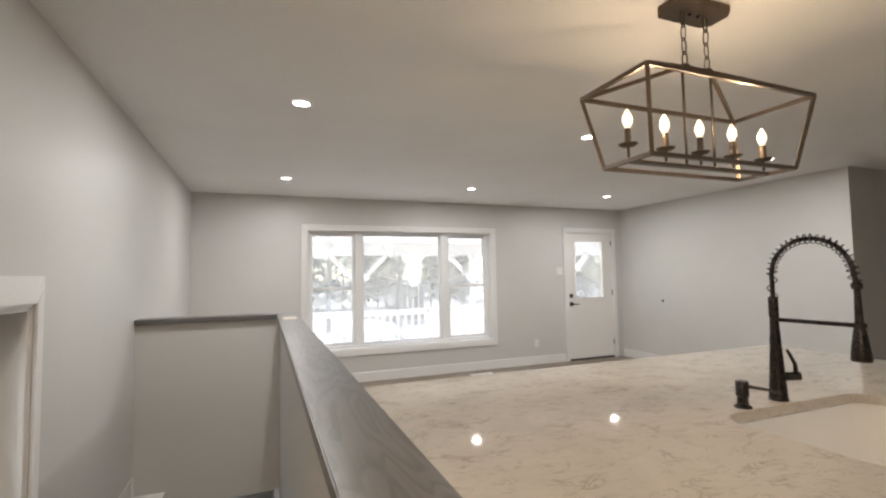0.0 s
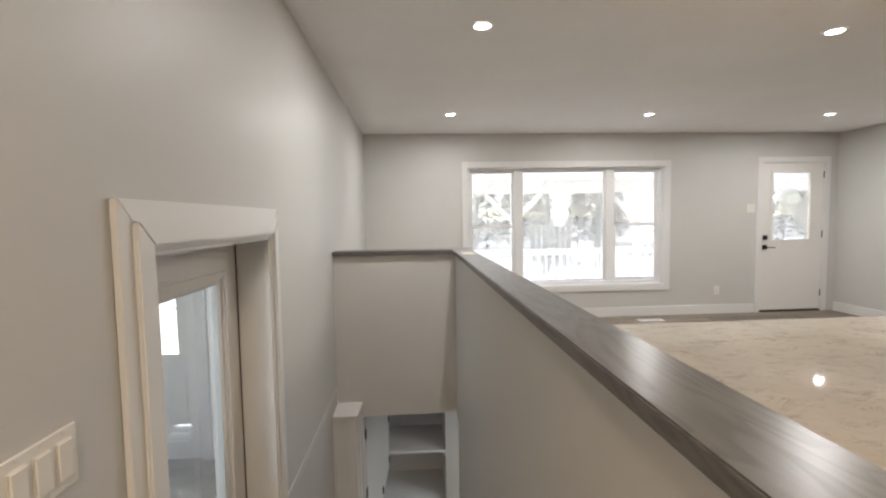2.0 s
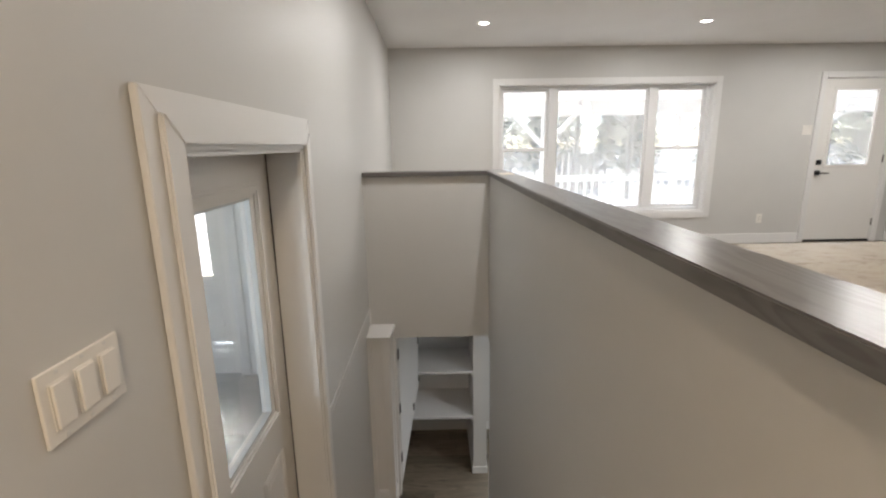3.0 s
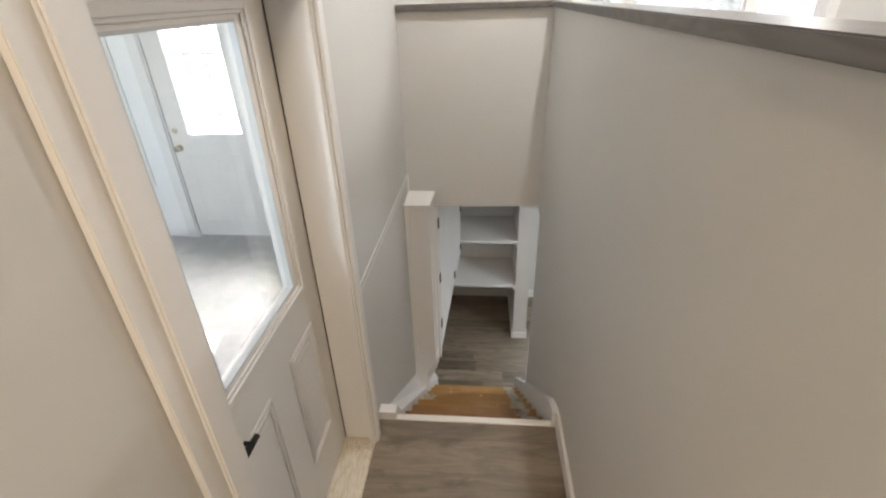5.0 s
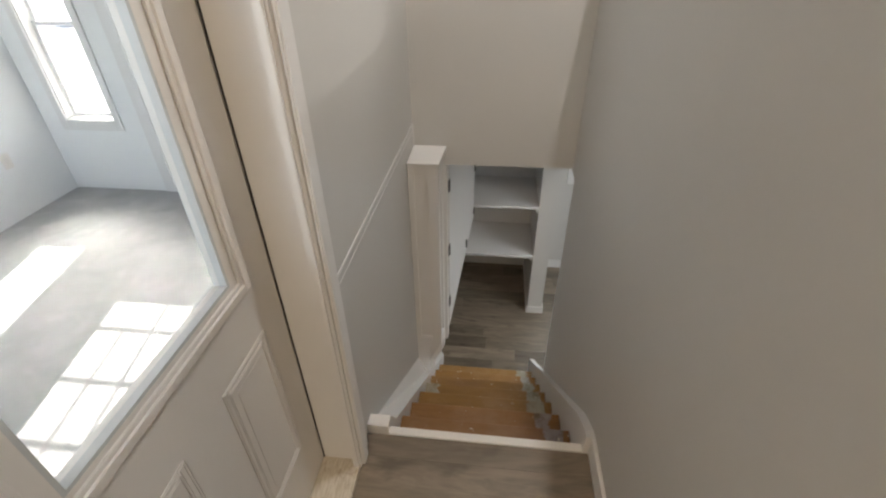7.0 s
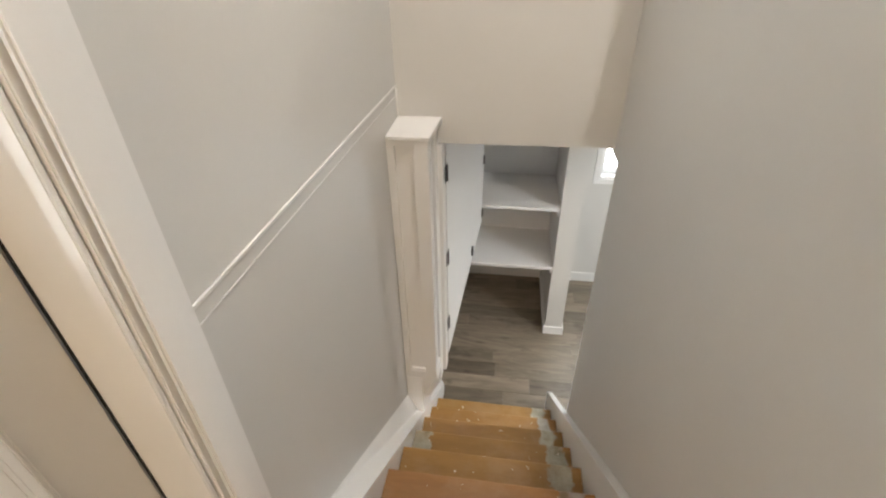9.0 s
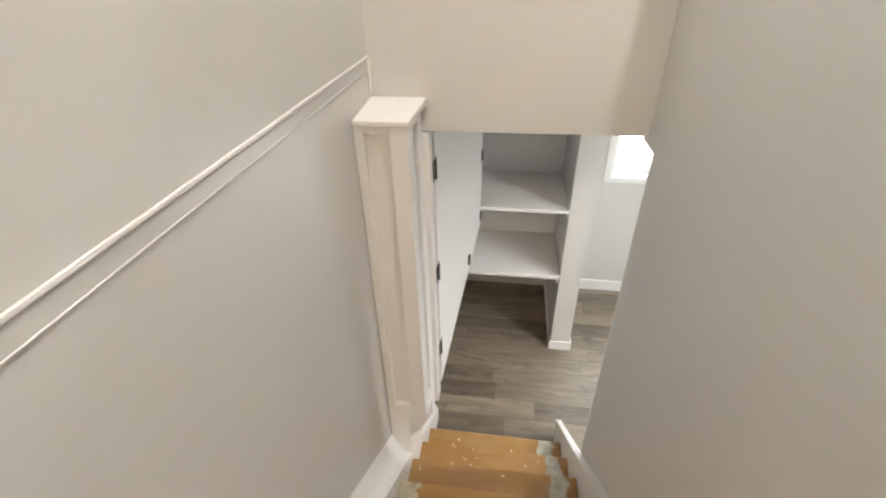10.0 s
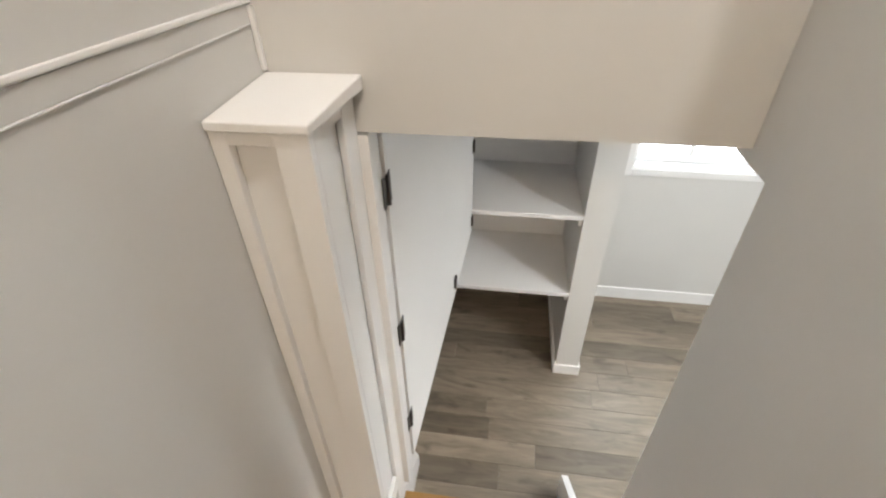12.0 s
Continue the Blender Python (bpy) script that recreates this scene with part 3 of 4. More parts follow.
box_part("sill", (-0.199, DOOR_Y0 + 0.001, LAND + 0.0), (0.012, DOOR_Y1 - 0.001, LAND + 0.019), SILL, sd, 0.003, "stained cream door sill")
# Casing: a broad flat board, a raised inner board and a thin stop bead.
yo0, yo1, zo = 1.958, 3.050, 1.394
ci0, ci1, ct = 2.085, 2.948, 1.278


def mitred(name, a0, a1, top, b0, b1, btop, x0, x1, bevel):
    """Two legs and a head with mitred corners: outer edges a0, a1, top; inner edges b0, b1, btop."""
    for loop in ([(a0, LAND), (b0, LAND), (b0, btop), (a0, top)], [(b1, LAND), (a1, LAND), (a1, top), (b1, btop)], [(a0, top), (b0, btop), (b1, btop), (a1, top)]):
        bm = bmesh.new()
        bm_prism(bm, [(x0, y, z) for y, z in loop], (x1 - x0, 0, 0), bevel)
        part(name, bm, TRIM, sd)


mitred("casing", yo0, yo1, zo, ci0, ci1, ct, 0.001, 0.016, 0.002)
mitred("casing_band", yo0 + 0.044, yo1 - 0.040, zo - 0.046, ci0 - 0.016, ci1 + 0.010, ct + 0.012, 0.0165, 0.029, 0.004)

mitred("stop_bead", ci0 + 0.001, ci1 - 0.001, ct - 0.001, ci0 + 0.012, ci1 - 0.012, ct - 0.012, -0.012, 0.009, 0.002)

# ---- trim on the stair wall, post and stringers ----
bm = bmesh.new()
bm_box(bm, (0.001, 3.052, 0.065), (0.0062, 4.473, 0.0745), 0.0028, 3)
bm_box(bm, (0.001, 3.052, 0.0305), (0.0038, 4.473, 0.0335), 0.0008, 1)
bm_box(bm, (0.001, 4.460, -0.05), (0.010, 4.473, 0.061), 0.003, 2)
structure("wall_trim", bm, TRIM, "white painted ledge trim along the stair wall", "trim")
bm = bmesh.new()
bm_box(bm, (0.001, 3.052, 0.0345), (0.0025, 4.459, 0.0635))
structure("trim_board", bm, WALL, "grey painted board between the trim beads", "trim")

LEDGE, SKIRT = 0.090, 0.886
post = thing("post", "white boxed newel post with recessed panels", "newel post", (0.09, 4.35, -1.9))
PX, PY0, PY1, PT = 0.171, 4.250, 4.473, -0.099
bm = bmesh.new()
bm_prism(bm, [(0.002, PY0 + 0.020, -1.456), (0.002, PY0 + 0.020, PT + 0.015), (0.002, PY1, PT + 0.015), (0.002, PY1, -1.70)], (PX - 0.018, 0, 0))
part("core", bm, TRIM, post)
bm = bmesh.new()
bm_prism(bm, [(0.002, PY0 + 0.001, -1.80), (0.002, PY0 + 0.001, -1.437), (0.002, PY0 + 0.0105, -1.446), (0.002, PY1, -1.701), (0.002, PY1, -1.95)], (LEDGE - 0.004, 0, 0))
bm_prism(bm, [(LEDGE - 0.0015, PY0 + 0.012, -1.60), (PX - 0.0125, PY0 + 0.012, -1.448), (LEDGE - 0.0015, PY0 + 0.012, -1.448)], (0, 0.20, -0.237))
part("plinth", bm, TRIM, post)
bm = bmesh.new()
for x0, x1, z0, z1 in ((0.002, 0.032, -1.435, PT + 0.015), (0.112, PX, -1.435, PT + 0.015), (0.032, 0.112, PT - 0.008, PT + 0.015), (0.032, 0.112, -1.435, -1.38)):
    bm_box(bm, (x0, PY0, z0), (x1, PY0 + 0.0195, z1), 0.0008, 1)
part("front_frame", bm, TRIM, post)
bm = bmesh.new()
for y0, y1, z0, z1 in ((PY0 + 0.021, PY0 + 0.055, -1.455, PT + 0.015), (PY1 - 0.07, PY1, -1.615, PT + 0.015), (PY0 + 0.055, PY1 - 0.07, PT - 0.014, PT + 0.015), (PY0 + 0.055, PY1 - 0.07, -1.495, -1.42)):
    bm_box(bm, (PX - 0.0155, y0, z0), (PX, y1, z1), 0.002, 1)
part("side_frame", bm, TRIM, post)
box_part("bead", (0.036, PY0 + 0.002, -1.378), (0.110, PY0 + 0.0195, -1.366), TRIM, post, 0.003)
box_part("stile", (0.115, PY1 + 0.0005, -1.60), (0.192, PY1 + 0.070, HEAD - 0.02), TRIM, post, 0.002)
# The cap is cut a little askew and leans forward.
bm = bmesh.new()
bm_prism(bm, [(0.002, PY0 - 0.007, PT + 0.016), (PX + 0.006, PY0 - 0.007, PT + 0.016), (PX + 0.024, PY1, PT + 0.016), (0.002, PY1, PT + 0.016)], (0, 0, 0.017))
for v in bm.verts:
    if v.co.y > PY1 - 0.01 and v.co.z > PT + 0.025:
        v.co.z += 0.012
bmesh.ops.bevel(bm, geom=bm.edges[:], offset=0.003, segments=2, profile=0.5, affect="EDGES")
part("cap", bm, TRIM, post)

N_RISE = 8
RISE, RUN, NOSE1 = 0.196, 0.2275, 3.335


def nose_z(y):
    """Height of the line through the nosings."""
    return LAND - RISE - (y - NOSE1) * RISE / RUN




def ledge_z(y, wall):
    """Top of the wide stringer: it tilts down from the wall towards the treads."""
    return -1.059 - 0.718 * (y - 3.515) if wall else -1.112 - 0.847 * (y - 3.526)


bm = bmesh.new()
ends = []
for x, wall in ((0.001, True), (LEDGE, False)):
    loop = [(3.105, LAND - 0.5), (3.105, LAND + 0.045), (3.165, LAND + 0.038), (3.24, ledge_z(3.24, wall)), (4.97, ledge_z(4.97, wall)), (5.0, BASE + 0.09 + (0.2 if wall else 0.0)), (5.0, BASE), (4.6, BASE)]
    ends.append([bm.verts.new((x, y, z)) for y, z in loop])
bm.faces.new(ends[0]), bm.faces.new(ends[1][::-1])
for k in range(len(ends[0])):
    n = (k + 1) % len(ends[0])
    bm.faces.new((ends[0][k], ends[0][n], ends[1][n], ends[1][k]))
structure("stringer", bm, TRIM, "wide white stair stringer beside the wall", "stringer")
bm = bmesh.new()
loop = [(SKIRT, 3.105, LAND - 0.2), (SKIRT, 3.105, LAND + 0.095), (SKIRT, 3.14, LAND + 0.09), (SKIRT, 3.27, nose_z(3.27) + 0.158), (SKIRT, 4.945, nose_z(4.945) + 0.100), (SKIRT, 4.945, BASE), (SKIRT, 4.7, BASE), (SKIRT, 3.3, nose_z(3.3) - 0.3)]
bm_prism(bm, loop, (WX - 0.002 - SKIRT, 0, 0), 0.0)
structure("stringer", bm, TRIM, "white stair skirt board", "stringer")

stairs = thing("staircase", "basement stairs with worn orange-painted wooden treads", "stairs", (0.5, 4.0, BASE), kind="structure")
for k in range(1, N_RISE):
    y, z = NOSE1 + (k - 1) * RUN, LAND - k * RISE
    bm = bmesh.new()
    bm_box(bm, (-0.3965, 0.0, -0.03), (0.3965, RUN + 0.02, 0.0), 0.006, 2)
    tr = finish("tread", bm, STAIR_BARE if k == 4 else STAIR)
    tr.parent = stairs
    tr.matrix_parent_inverse = stairs.matrix_basis.inverted()
    tr.matrix_basis = Matrix.Translation((0.488, y - RUN - 0.02, z))
for k in range(1, N_RISE + 1):
    top, low = LAND - (k - 1) * RISE - 0.031, (LAND - k * RISE if k < N_RISE else BASE) + 0.001
    bm = bmesh.new()
    bm_box(bm, (-0.396, 0, low - top), (0.396, 0.015, 0))
    rs = finish("riser", bm, STAIR)
    rs.parent = stairs
    rs.matrix_parent_inverse = stairs.matrix_basis.inverted()
    rs.matrix_basis = Matrix.Translation((0.488, NOSE1 + (k - 2) * RUN - 0.04 if k > 1 else 3.123, top))

# Landing and the short flight up to the kitchen.
bm = bmesh.new()
bm_box(bm, (0.001, 1.872, LAND - 0.2), (WX - 0.001, 3.100, LAND - 0.010))
landing = structure("landing", bm, FLOOR, "grey-brown plank stair landing", "landing")
bm = bmesh.new()
bm_box(bm, (LEDGE, 3.101, LAND - 0.03), (SKIRT - 0.001, 3.138, LAND + 0.005), 0.003, 1)
structure("nosing_strip", bm, STRIP, "pale metal stair nosing strip", "trim")
board_y("baseboard", WX - 0.001, 1.875, 3.103, LAND, 0.10, -0.016)
upper = thing("upper_stairs", "short wooden flight from the kitchen to the landing", "stairs", (0.5, 1.4, LAND), kind="structure")
for k in range(1, 4):
    z = -k * 0.1955
    box_part("tread", (0.002, STAIR_Y0 + (k - 1) * 0.24, z - 0.03), (WX - 0.002, STAIR_Y0 + k * 0.24 + 0.02, z), FLOOR, upper, 0.004)
for k in range(4):
    box_part("riser", (0.002, STAIR_Y0 + k * 0.24 - 0.016, -(k + 1) * 0.1955 + 0.001), (WX - 0.002, STAIR_Y0 + k * 0.24 - 0.002, -k * 0.1955 - 0.031), TRIM, upper)

# ---- kitchen island, sink, faucet ----
island = thing("kitchen_island", "pale grey kitchen island base under the counter", "kitchen island", (2.4, 1.9, 0))
IX0, IX1, IY0, IY1 = WX + 0.108, 3.640, 1.25, 2.715
box_part("body", (IX0 + 0.002, IY0 + 0.04, 0.0), (IX1 - 0.04, IY1 - 0.32, 0.655), SHELFW, island, 0.003)
for x0 in (1.12, 2.83):
    box_part("front_panel", (x0, IY0 + 0.021, 0.10), (x0 + 0.75, IY0 + 0.039, 0.64), SHELFW, island, 0.003)
SX0, SX1, SY0, SY1 = 2.120, 2.835, 1.42, 1.858
bm = bmesh.new()
r = 0.085
hole = []
for cx, cy, a0 in ((SX1 - r, SY1 - r, 0), (SX0 + r, SY1 - r, 90), (SX0 + r, SY0 + r, 180), (SX1 - r, SY0 + r, 270)):
    hole += [(cx + r * math.cos(radians(a0 + a)), cy + r * math.sin(radians(a0 + a))) for a in range(0, 91, 15)]
edges = []
for loop in ([(IX0, IY0), (IX1, IY0), (IX1, IY1), (IX0, IY1)], hole):
    vs = [bm.verts.new((x, y, 0.888)) for x, y in loop]
    edges += [bm.edges.new((p, q)) for p, q in zip(vs, vs[1:] + vs[:1])]
bmesh.ops.triangle_fill(bm, use_beauty=True, edges=edges)
up = bmesh.ops.extrude_face_region(bm, geom=list(bm.faces))
top = [g for g in up["geom"] if isinstance(g, bmesh.types.BMVert)]
bmesh.ops.translate(bm, vec=(0, 0, 0.032), verts=top)
bmesh.ops.recalc_face_normals(bm, faces=list(bm.faces))
rim = [e for e in bm.edges if all(abs(q.co.z - 0.92) < 1e-4 for q in e.verts) and any(abs(f.normal.z) < 0.5 for f in e.link_faces)]
bmesh.ops.bevel(bm, geom=rim, offset=0.004, segments=2, affect="EDGES")
tagged(finish("countertop", bm, QUARTZ), "cream quartz island countertop with grey-brown veins", "countertop")
box_part("support_rail", (IX0 + 0.002, IY0 + 0.04, 0.657), (IX0 + 0.06, IY1 - 0.32, 0.886), SHELFW, island)
box_part("support_rail", (IX1 - 0.10, IY0 + 0.04, 0.657), (IX1 - 0.04, IY1 - 0.32, 0.886), SHELFW, island)

bm = bmesh.new()
prof = [(0.012, 0.886), (0.020, 0.80), (0.035, 0.70), (0.075, 0.672), (0.18, 0.668)]
rings = []
for inset, z in prof:
    r = max(0.02, 0.05 - inset * 0.2)
    x0, x1, y0, y1 = SX0 - 0.010 + inset, SX1 + 0.010 - inset, SY0 - 0.010 + inset, SY1 + 0.010 - inset
    pts = []
    for cx, cy, a0 in ((x1 - r, y1 - r, 0), (x0 + r, y1 - r, 90), (x0 + r, y0 + r, 180), (x1 - r, y0 + r, 270)):
        pts += [(cx + r * math.cos(radians(a0 + a)), cy + r * math.sin(radians(a0 + a)), z) for a in (0, 30, 60, 90)]
    rings.append([bm.verts.new(q) for q in pts])
for a, b in zip(rings, rings[1:]):
    for k in range(len(a)):
        bm.faces.new((a[k], a[(k + 1) % len(a)], b[(k + 1) % len(a)], b[k]))
bm.faces.new(rings[-1])
sink = tagged(finish("sink", bm, CERAMIC, True), "white undermount kitchen sink in the island", "sink")
bm = bmesh.new()
bm_lathe(bm, [(0.045, 0), (0.045, 0.003), (0.038, 0.004), (0.02, 0.002)], (2.45, 1.64, 0.6685), 24)
part("drain", bm, PEWTER, sink)

FX, FY = 2.474, 1.905
fa = thing("faucet", "oil-rubbed bronze spring kitchen faucet with pull-down spout", "faucet", (FX, FY, 0.92))
bm = bmesh.new()
bm_lathe(bm, [(0.030, 0), (0.030, 0.006), (0.028, 0.012), (0.024, 0.08), (0.019, 0.16), (0.0145, 0.25), (0.0135, 0.28), (0.0155, 0.285), (0.0155, 0.350), (0.013, 0.355)], (FX, FY, 0.921), 24)
part("body", bm, BRONZE, fa, "", True)
# The bow swings out over the sink: it leaves the body upwards and comes down at the spray head.
ux, uy = 0.05, -0.998
R, top = 0.118, 1.352
bow = [(0.0, 1.272)] + [(R - R * math.cos(radians(a)), top + R * math.sin(radians(a))) for a in range(0, 181, 12)] + [(2 * R + 0.006, 1.318)]
bm = bmesh.new()
bm_tube(bm, [(FX + ux * d, FY + uy * d, z) for d, z in bow], 0.0075, 10)
part("hose", bm, BRONZE, fa, "", True)
bm = bmesh.new()
turns, pts = 24, []
steps = turns * 12
for i in range(steps + 1):
    f = i / steps * (len(bow) - 1)
    k = min(int(f), len(bow) - 2)
    d = bow[k][0] + (bow[k + 1][0] - bow[k][0]) * (f - k)
    z = bow[k][1] + (bow[k + 1][1] - bow[k][1]) * (f - k)
    td, tz = bow[k + 1][0] - bow[k][0], bow[k + 1][1] - bow[k][1]
    n = math.hypot(td, tz)
    nd, nz = tz / n, -td / n
    a = 2 * math.pi * i / 12
    rr = 0.0155
    q = Vector((FX + ux * d, FY + uy * d, z)) + rr * math.cos(a) * Vector((ux * nd, uy * nd, nz)) + rr * math.sin(a) * Vector((-uy, ux, 0))
    pts.append(q)
bm_tube(bm, pts, 0.002, 5)
part("spring", bm, BRONZE, fa, "bronze coil spring", True)
hx, hy = FX + ux * 2 * R, FY + uy * 2 * R
bm = bmesh.new()
bm_lathe(bm, [(0.025, 0.0), (0.027, 0.004), (0.025, 0.025), (0.017, 0.085), (0.011, 0.115), (0.0085, 0.215), (0.014, 0.218), (0.014, 0.234), (0.010, 0.238)], (hx + 0.006 * ux, hy + 0.006 * uy, 1.090), 24)
part("spray_head", bm, BRONZE, fa, "", True)
bm = bmesh.new()
bm_bar(bm, (FX + ux * 0.01, FY + uy * 0.01, 1.197), (hx - ux * 0.012, hy - uy * 0.012, 1.197), 0.013)
bm_lathe(bm, [(0.014, 0), (0.018, 0.003), (0.018, 0.015), (0.014, 0.018)], (hx + 0.006 * ux, hy + 0.006 * uy, 1.188), 20)
part("docking_arm", bm, BRONZE, fa)
bm = bmesh.new()
bm_tube(bm, [(FX + 0.012, FY - 0.008, 1.000), (FX + 0.040, FY - 0.028, 1.003), (FX + 0.055, FY - 0.040, 1.004)], 0.015, 14)
bm_tube(bm, [(FX + 0.046, FY - 0.033, 1.010), (FX + 0.044, FY - 0.032, 1.045), (FX + 0.026, FY - 0.020, 1.092)], [0.008, 0.006, 0.005])
part("lever", bm, BRONZE, fa, "", True)

soap = thing("soap_dispenser", "oil-rubbed bronze soap pump beside the faucet", "soap dispenser", (2.280, 1.893, 0.92))
bm = bmesh.new()
bm_lathe(bm, [(0.026, 0), (0.026, 0.004), (0.017, 0.010), (0.016, 0.034), (0.0195, 0.038), (0.0195, 0.082), (0.017, 0.086)], (2.280, 1.893, 0.921), 22)
part("body", bm, BRONZE, soap, "", True)
bm = bmesh.new()
bm_tube(bm, [(2.288, 1.882, 0.990), (2.314, 1.846, 0.986), (2.340, 1.808, 0.981)], [0.006, 0.0055, 0.005])
part("spout", bm, BRONZE, soap, "", True)

# ---- chandelier ----
CX, CY = 2.393, 2.093
ch = thing("chandelier", "aged bronze open-cage chandelier with five candle bulbs", "chandelier", (CX, CY, ZC))
TZ, BZ, TX, TY, BX, BY = 2.048, 1.767, 0.424, 0.166, 0.368, 0.116
W = 0.014


def bars(name, pairs, w=W, label=""):
    bm = bmesh.new()
    for a, b in pairs:
        bm_bar(bm, a, b, w)
    return part(name, bm, IRON, ch, label)


tc = [(CX + sx * TX, CY + sy * TY, TZ) for sx, sy in ((-1, -1), (1, -1), (1, 1), (-1, 1))]
bc = [(CX + sx * BX, CY + sy * BY, BZ) for sx, sy in ((-1, -1), (1, -1), (1, 1), (-1, 1))]
rid = [(CX - 0.075, CY, TZ + 0.112), (CX + 0.075, CY, TZ + 0.112)]
for k in range(4):
    bars("top_bar", [(tc[k], tc[(k + 1) % 4])])
    bars("bottom_bar", [(bc[k], bc[(k + 1) % 4])])
    bars("post", [(bc[k], tc[k])])
    bars("hip_bar", [(tc[k], rid[0] if k in (0, 3) else rid[1])])
bars("ridge_bar", [rid])
for x in (-0.075, 0.075):
    bm = bmesh.new()
    bm_tube(bm, [(CX + x, CY, BZ + 0.012), (CX + x, CY, TZ + 0.112)], 0.005, 8)
    part("rod", bm, IRON, ch)
bm = bmesh.new()
bm_box(bm, (CX - BX, CY - 0.015, BZ - 0.004), (CX + BX, CY + 0.015, BZ + 0.008), 0.002, 1)
part("candle_bar", bm, IRON, ch)
for i in range(5):
    x = CX + (i - 2) * 0.179
    bm = bmesh.new()
    bm_lathe(bm, [(0.005, -0.035), (0.005, 0.002), (0.022, 0.005), (0.034, 0.013), (0.034, 0.015), (0.012, 0.011), (0.0115, 0.070), (0.010, 0.072)], (x, CY, BZ + 0.050), 18)
    candle = part("candle", bm, IRON, ch, "", True)
    bm = bmesh.new()
    bm_lathe(bm, [(0.008, 0), (0.010, 0.006), (0.0155, 0.018), (0.018, 0.030), (0.0155, 0.046), (0.008, 0.062), (0.002, 0.072)], (x, CY, BZ + 0.122), 16)
    part("bulb", bm, BULB, candle, "glowing candle bulb", True)
for x in (-0.06, 0.06):
    bm = bmesh.new()
    z0, z1 = TZ + 0.115, ZC - 0.028
    n = 4
    h = (z1 - z0) / n
    for k in range(n):
        zc = z0 + (k + 0.5) * h
        a = 0.011
        pts = [(a * math.cos(q), h * 0.62 * math.sin(q)) for q in np.linspace(0, 2 * math.pi, 13)[:-1]]
        loop = [((CX + x + u, CY, zc + v) if k % 2 else (CX + x, CY + u, zc + v)) for u, v in pts]
        bm_tube(bm, loop + loop[:1], 0.0026, 6)
    part("chain", bm, IRON, ch)
    bm = bmesh.new()
    bm_box(bm, (CX + x - 0.014, CY - 0.012, TZ + 0.098), (CX + x + 0.014, CY + 0.012, TZ + 0.124), 0.003)
    part("chain_mount", bm, IRON, ch)
bm = bmesh.new()
c, cx2, cy2 = 0.03, 0.145, 0.068
loop = [(CX - cx2 + c, CY - cy2, ZC - 0.027), (CX + cx2 - c, CY - cy2, ZC - 0.027), (CX + cx2, CY - cy2 + c, ZC - 0.027), (CX + cx2, CY + cy2 - c, ZC - 0.027), (CX + cx2 - c, CY + cy2, ZC - 0.027), (CX - cx2 + c, CY + cy2, ZC - 0.027), (CX - cx2, CY + cy2 - c, ZC - 0.027), (CX - cx2, CY - cy2 + c, ZC - 0.027)]
bm_prism(bm, loop, (0, 0, 0.026), 0.002)
part("canopy", bm, IRON, ch)
for x in (-0.022, 0.022):
    bm = bmesh.new()
    bm_lathe(bm, [(0.006, 0.0), (0.007, 0.005), (0.004, 0.008)], (CX + x, CY, ZC - 0.0275), 10, (0, 0, -1))
    part("screw", bm, BLACK, ch)
for x in (-0.26, 0.0, 0.26):
    d = bpy.data.lights.new("chandelier_lamp", "POINT")
    d.energy, d.color, d.shadow_soft_size = 0.75, (1.0, 0.74, 0.47), 0.02
    new("chandelier_lamp", d).location = (CX + x, CY, BZ + 0.17)

# ---- recessed ceiling lights ----
def downlight(x, y, z):
    ob = thing("recessed_light", "round recessed ceiling light, white trim, lit", "ceiling light", (x, y, z), "recessed ceiling lights")
    bm = bmesh.new()
    n = 28
    prof = [(0.062, -0.0005), (0.062, -0.004), (0.052, -0.007), (0.046, -0.004)]
    rings = [[bm.verts.new((x + r * math.cos(2 * math.pi * k / n), y + r * math.sin(2 * math.pi * k / n), z + h)) for k in range(n)] for r, h in prof]
    for a, b in zip(rings, rings[1:]):
        for k in range(n):
            bm.faces.new((a[k], a[(k + 1) % n], b[(k + 1) % n], b[k]))
    part("ring", bm, VINYL, ob, "", True)
    bm = bmesh.new()
    bm_lathe(bm, [(0.046, -0.0035), (0.046, -0.001)], (x, y, z), n)
    part("diffuser", bm, LED, ob, "glowing diffuser")
    return ob


first = downlight(0, 0, 0)
for cx, cy in CANS[1:] + KITCHEN_CANS:
    copy_thing(first, Matrix.Translation((cx, cy, ZC)))
# Body of the unseen dome fixture that was added over the stairs.
dome = thing("dome_ceiling_light", "round white unseen dome ceiling light, added to light the stairwell", "ceiling light", (*FILL_DOME, ZC))
bm = bmesh.new()
bm_lathe(bm, [(0.165, 0.0), (0.165, -0.018), (0.150, -0.020)], (*FILL_DOME, ZC - 0.001), 32)
part("rim", bm, VINYL, dome, "", True)
bm = bmesh.new()
bm_lathe(bm, [(0.150, -0.021), (0.135, -0.045), (0.09, -0.060), (0.03, -0.066)], (*FILL_DOME, ZC), 32)
part("glass_shade", bm, LED, dome, "", True)
for cx, cy in BASEMENT_CANS:
    copy_thing(first, Matrix.Translation((cx, cy, HEAD - 0.0125)))
first.matrix_basis = Matrix.Translation((CANS[0][0], CANS[0][1], ZC))

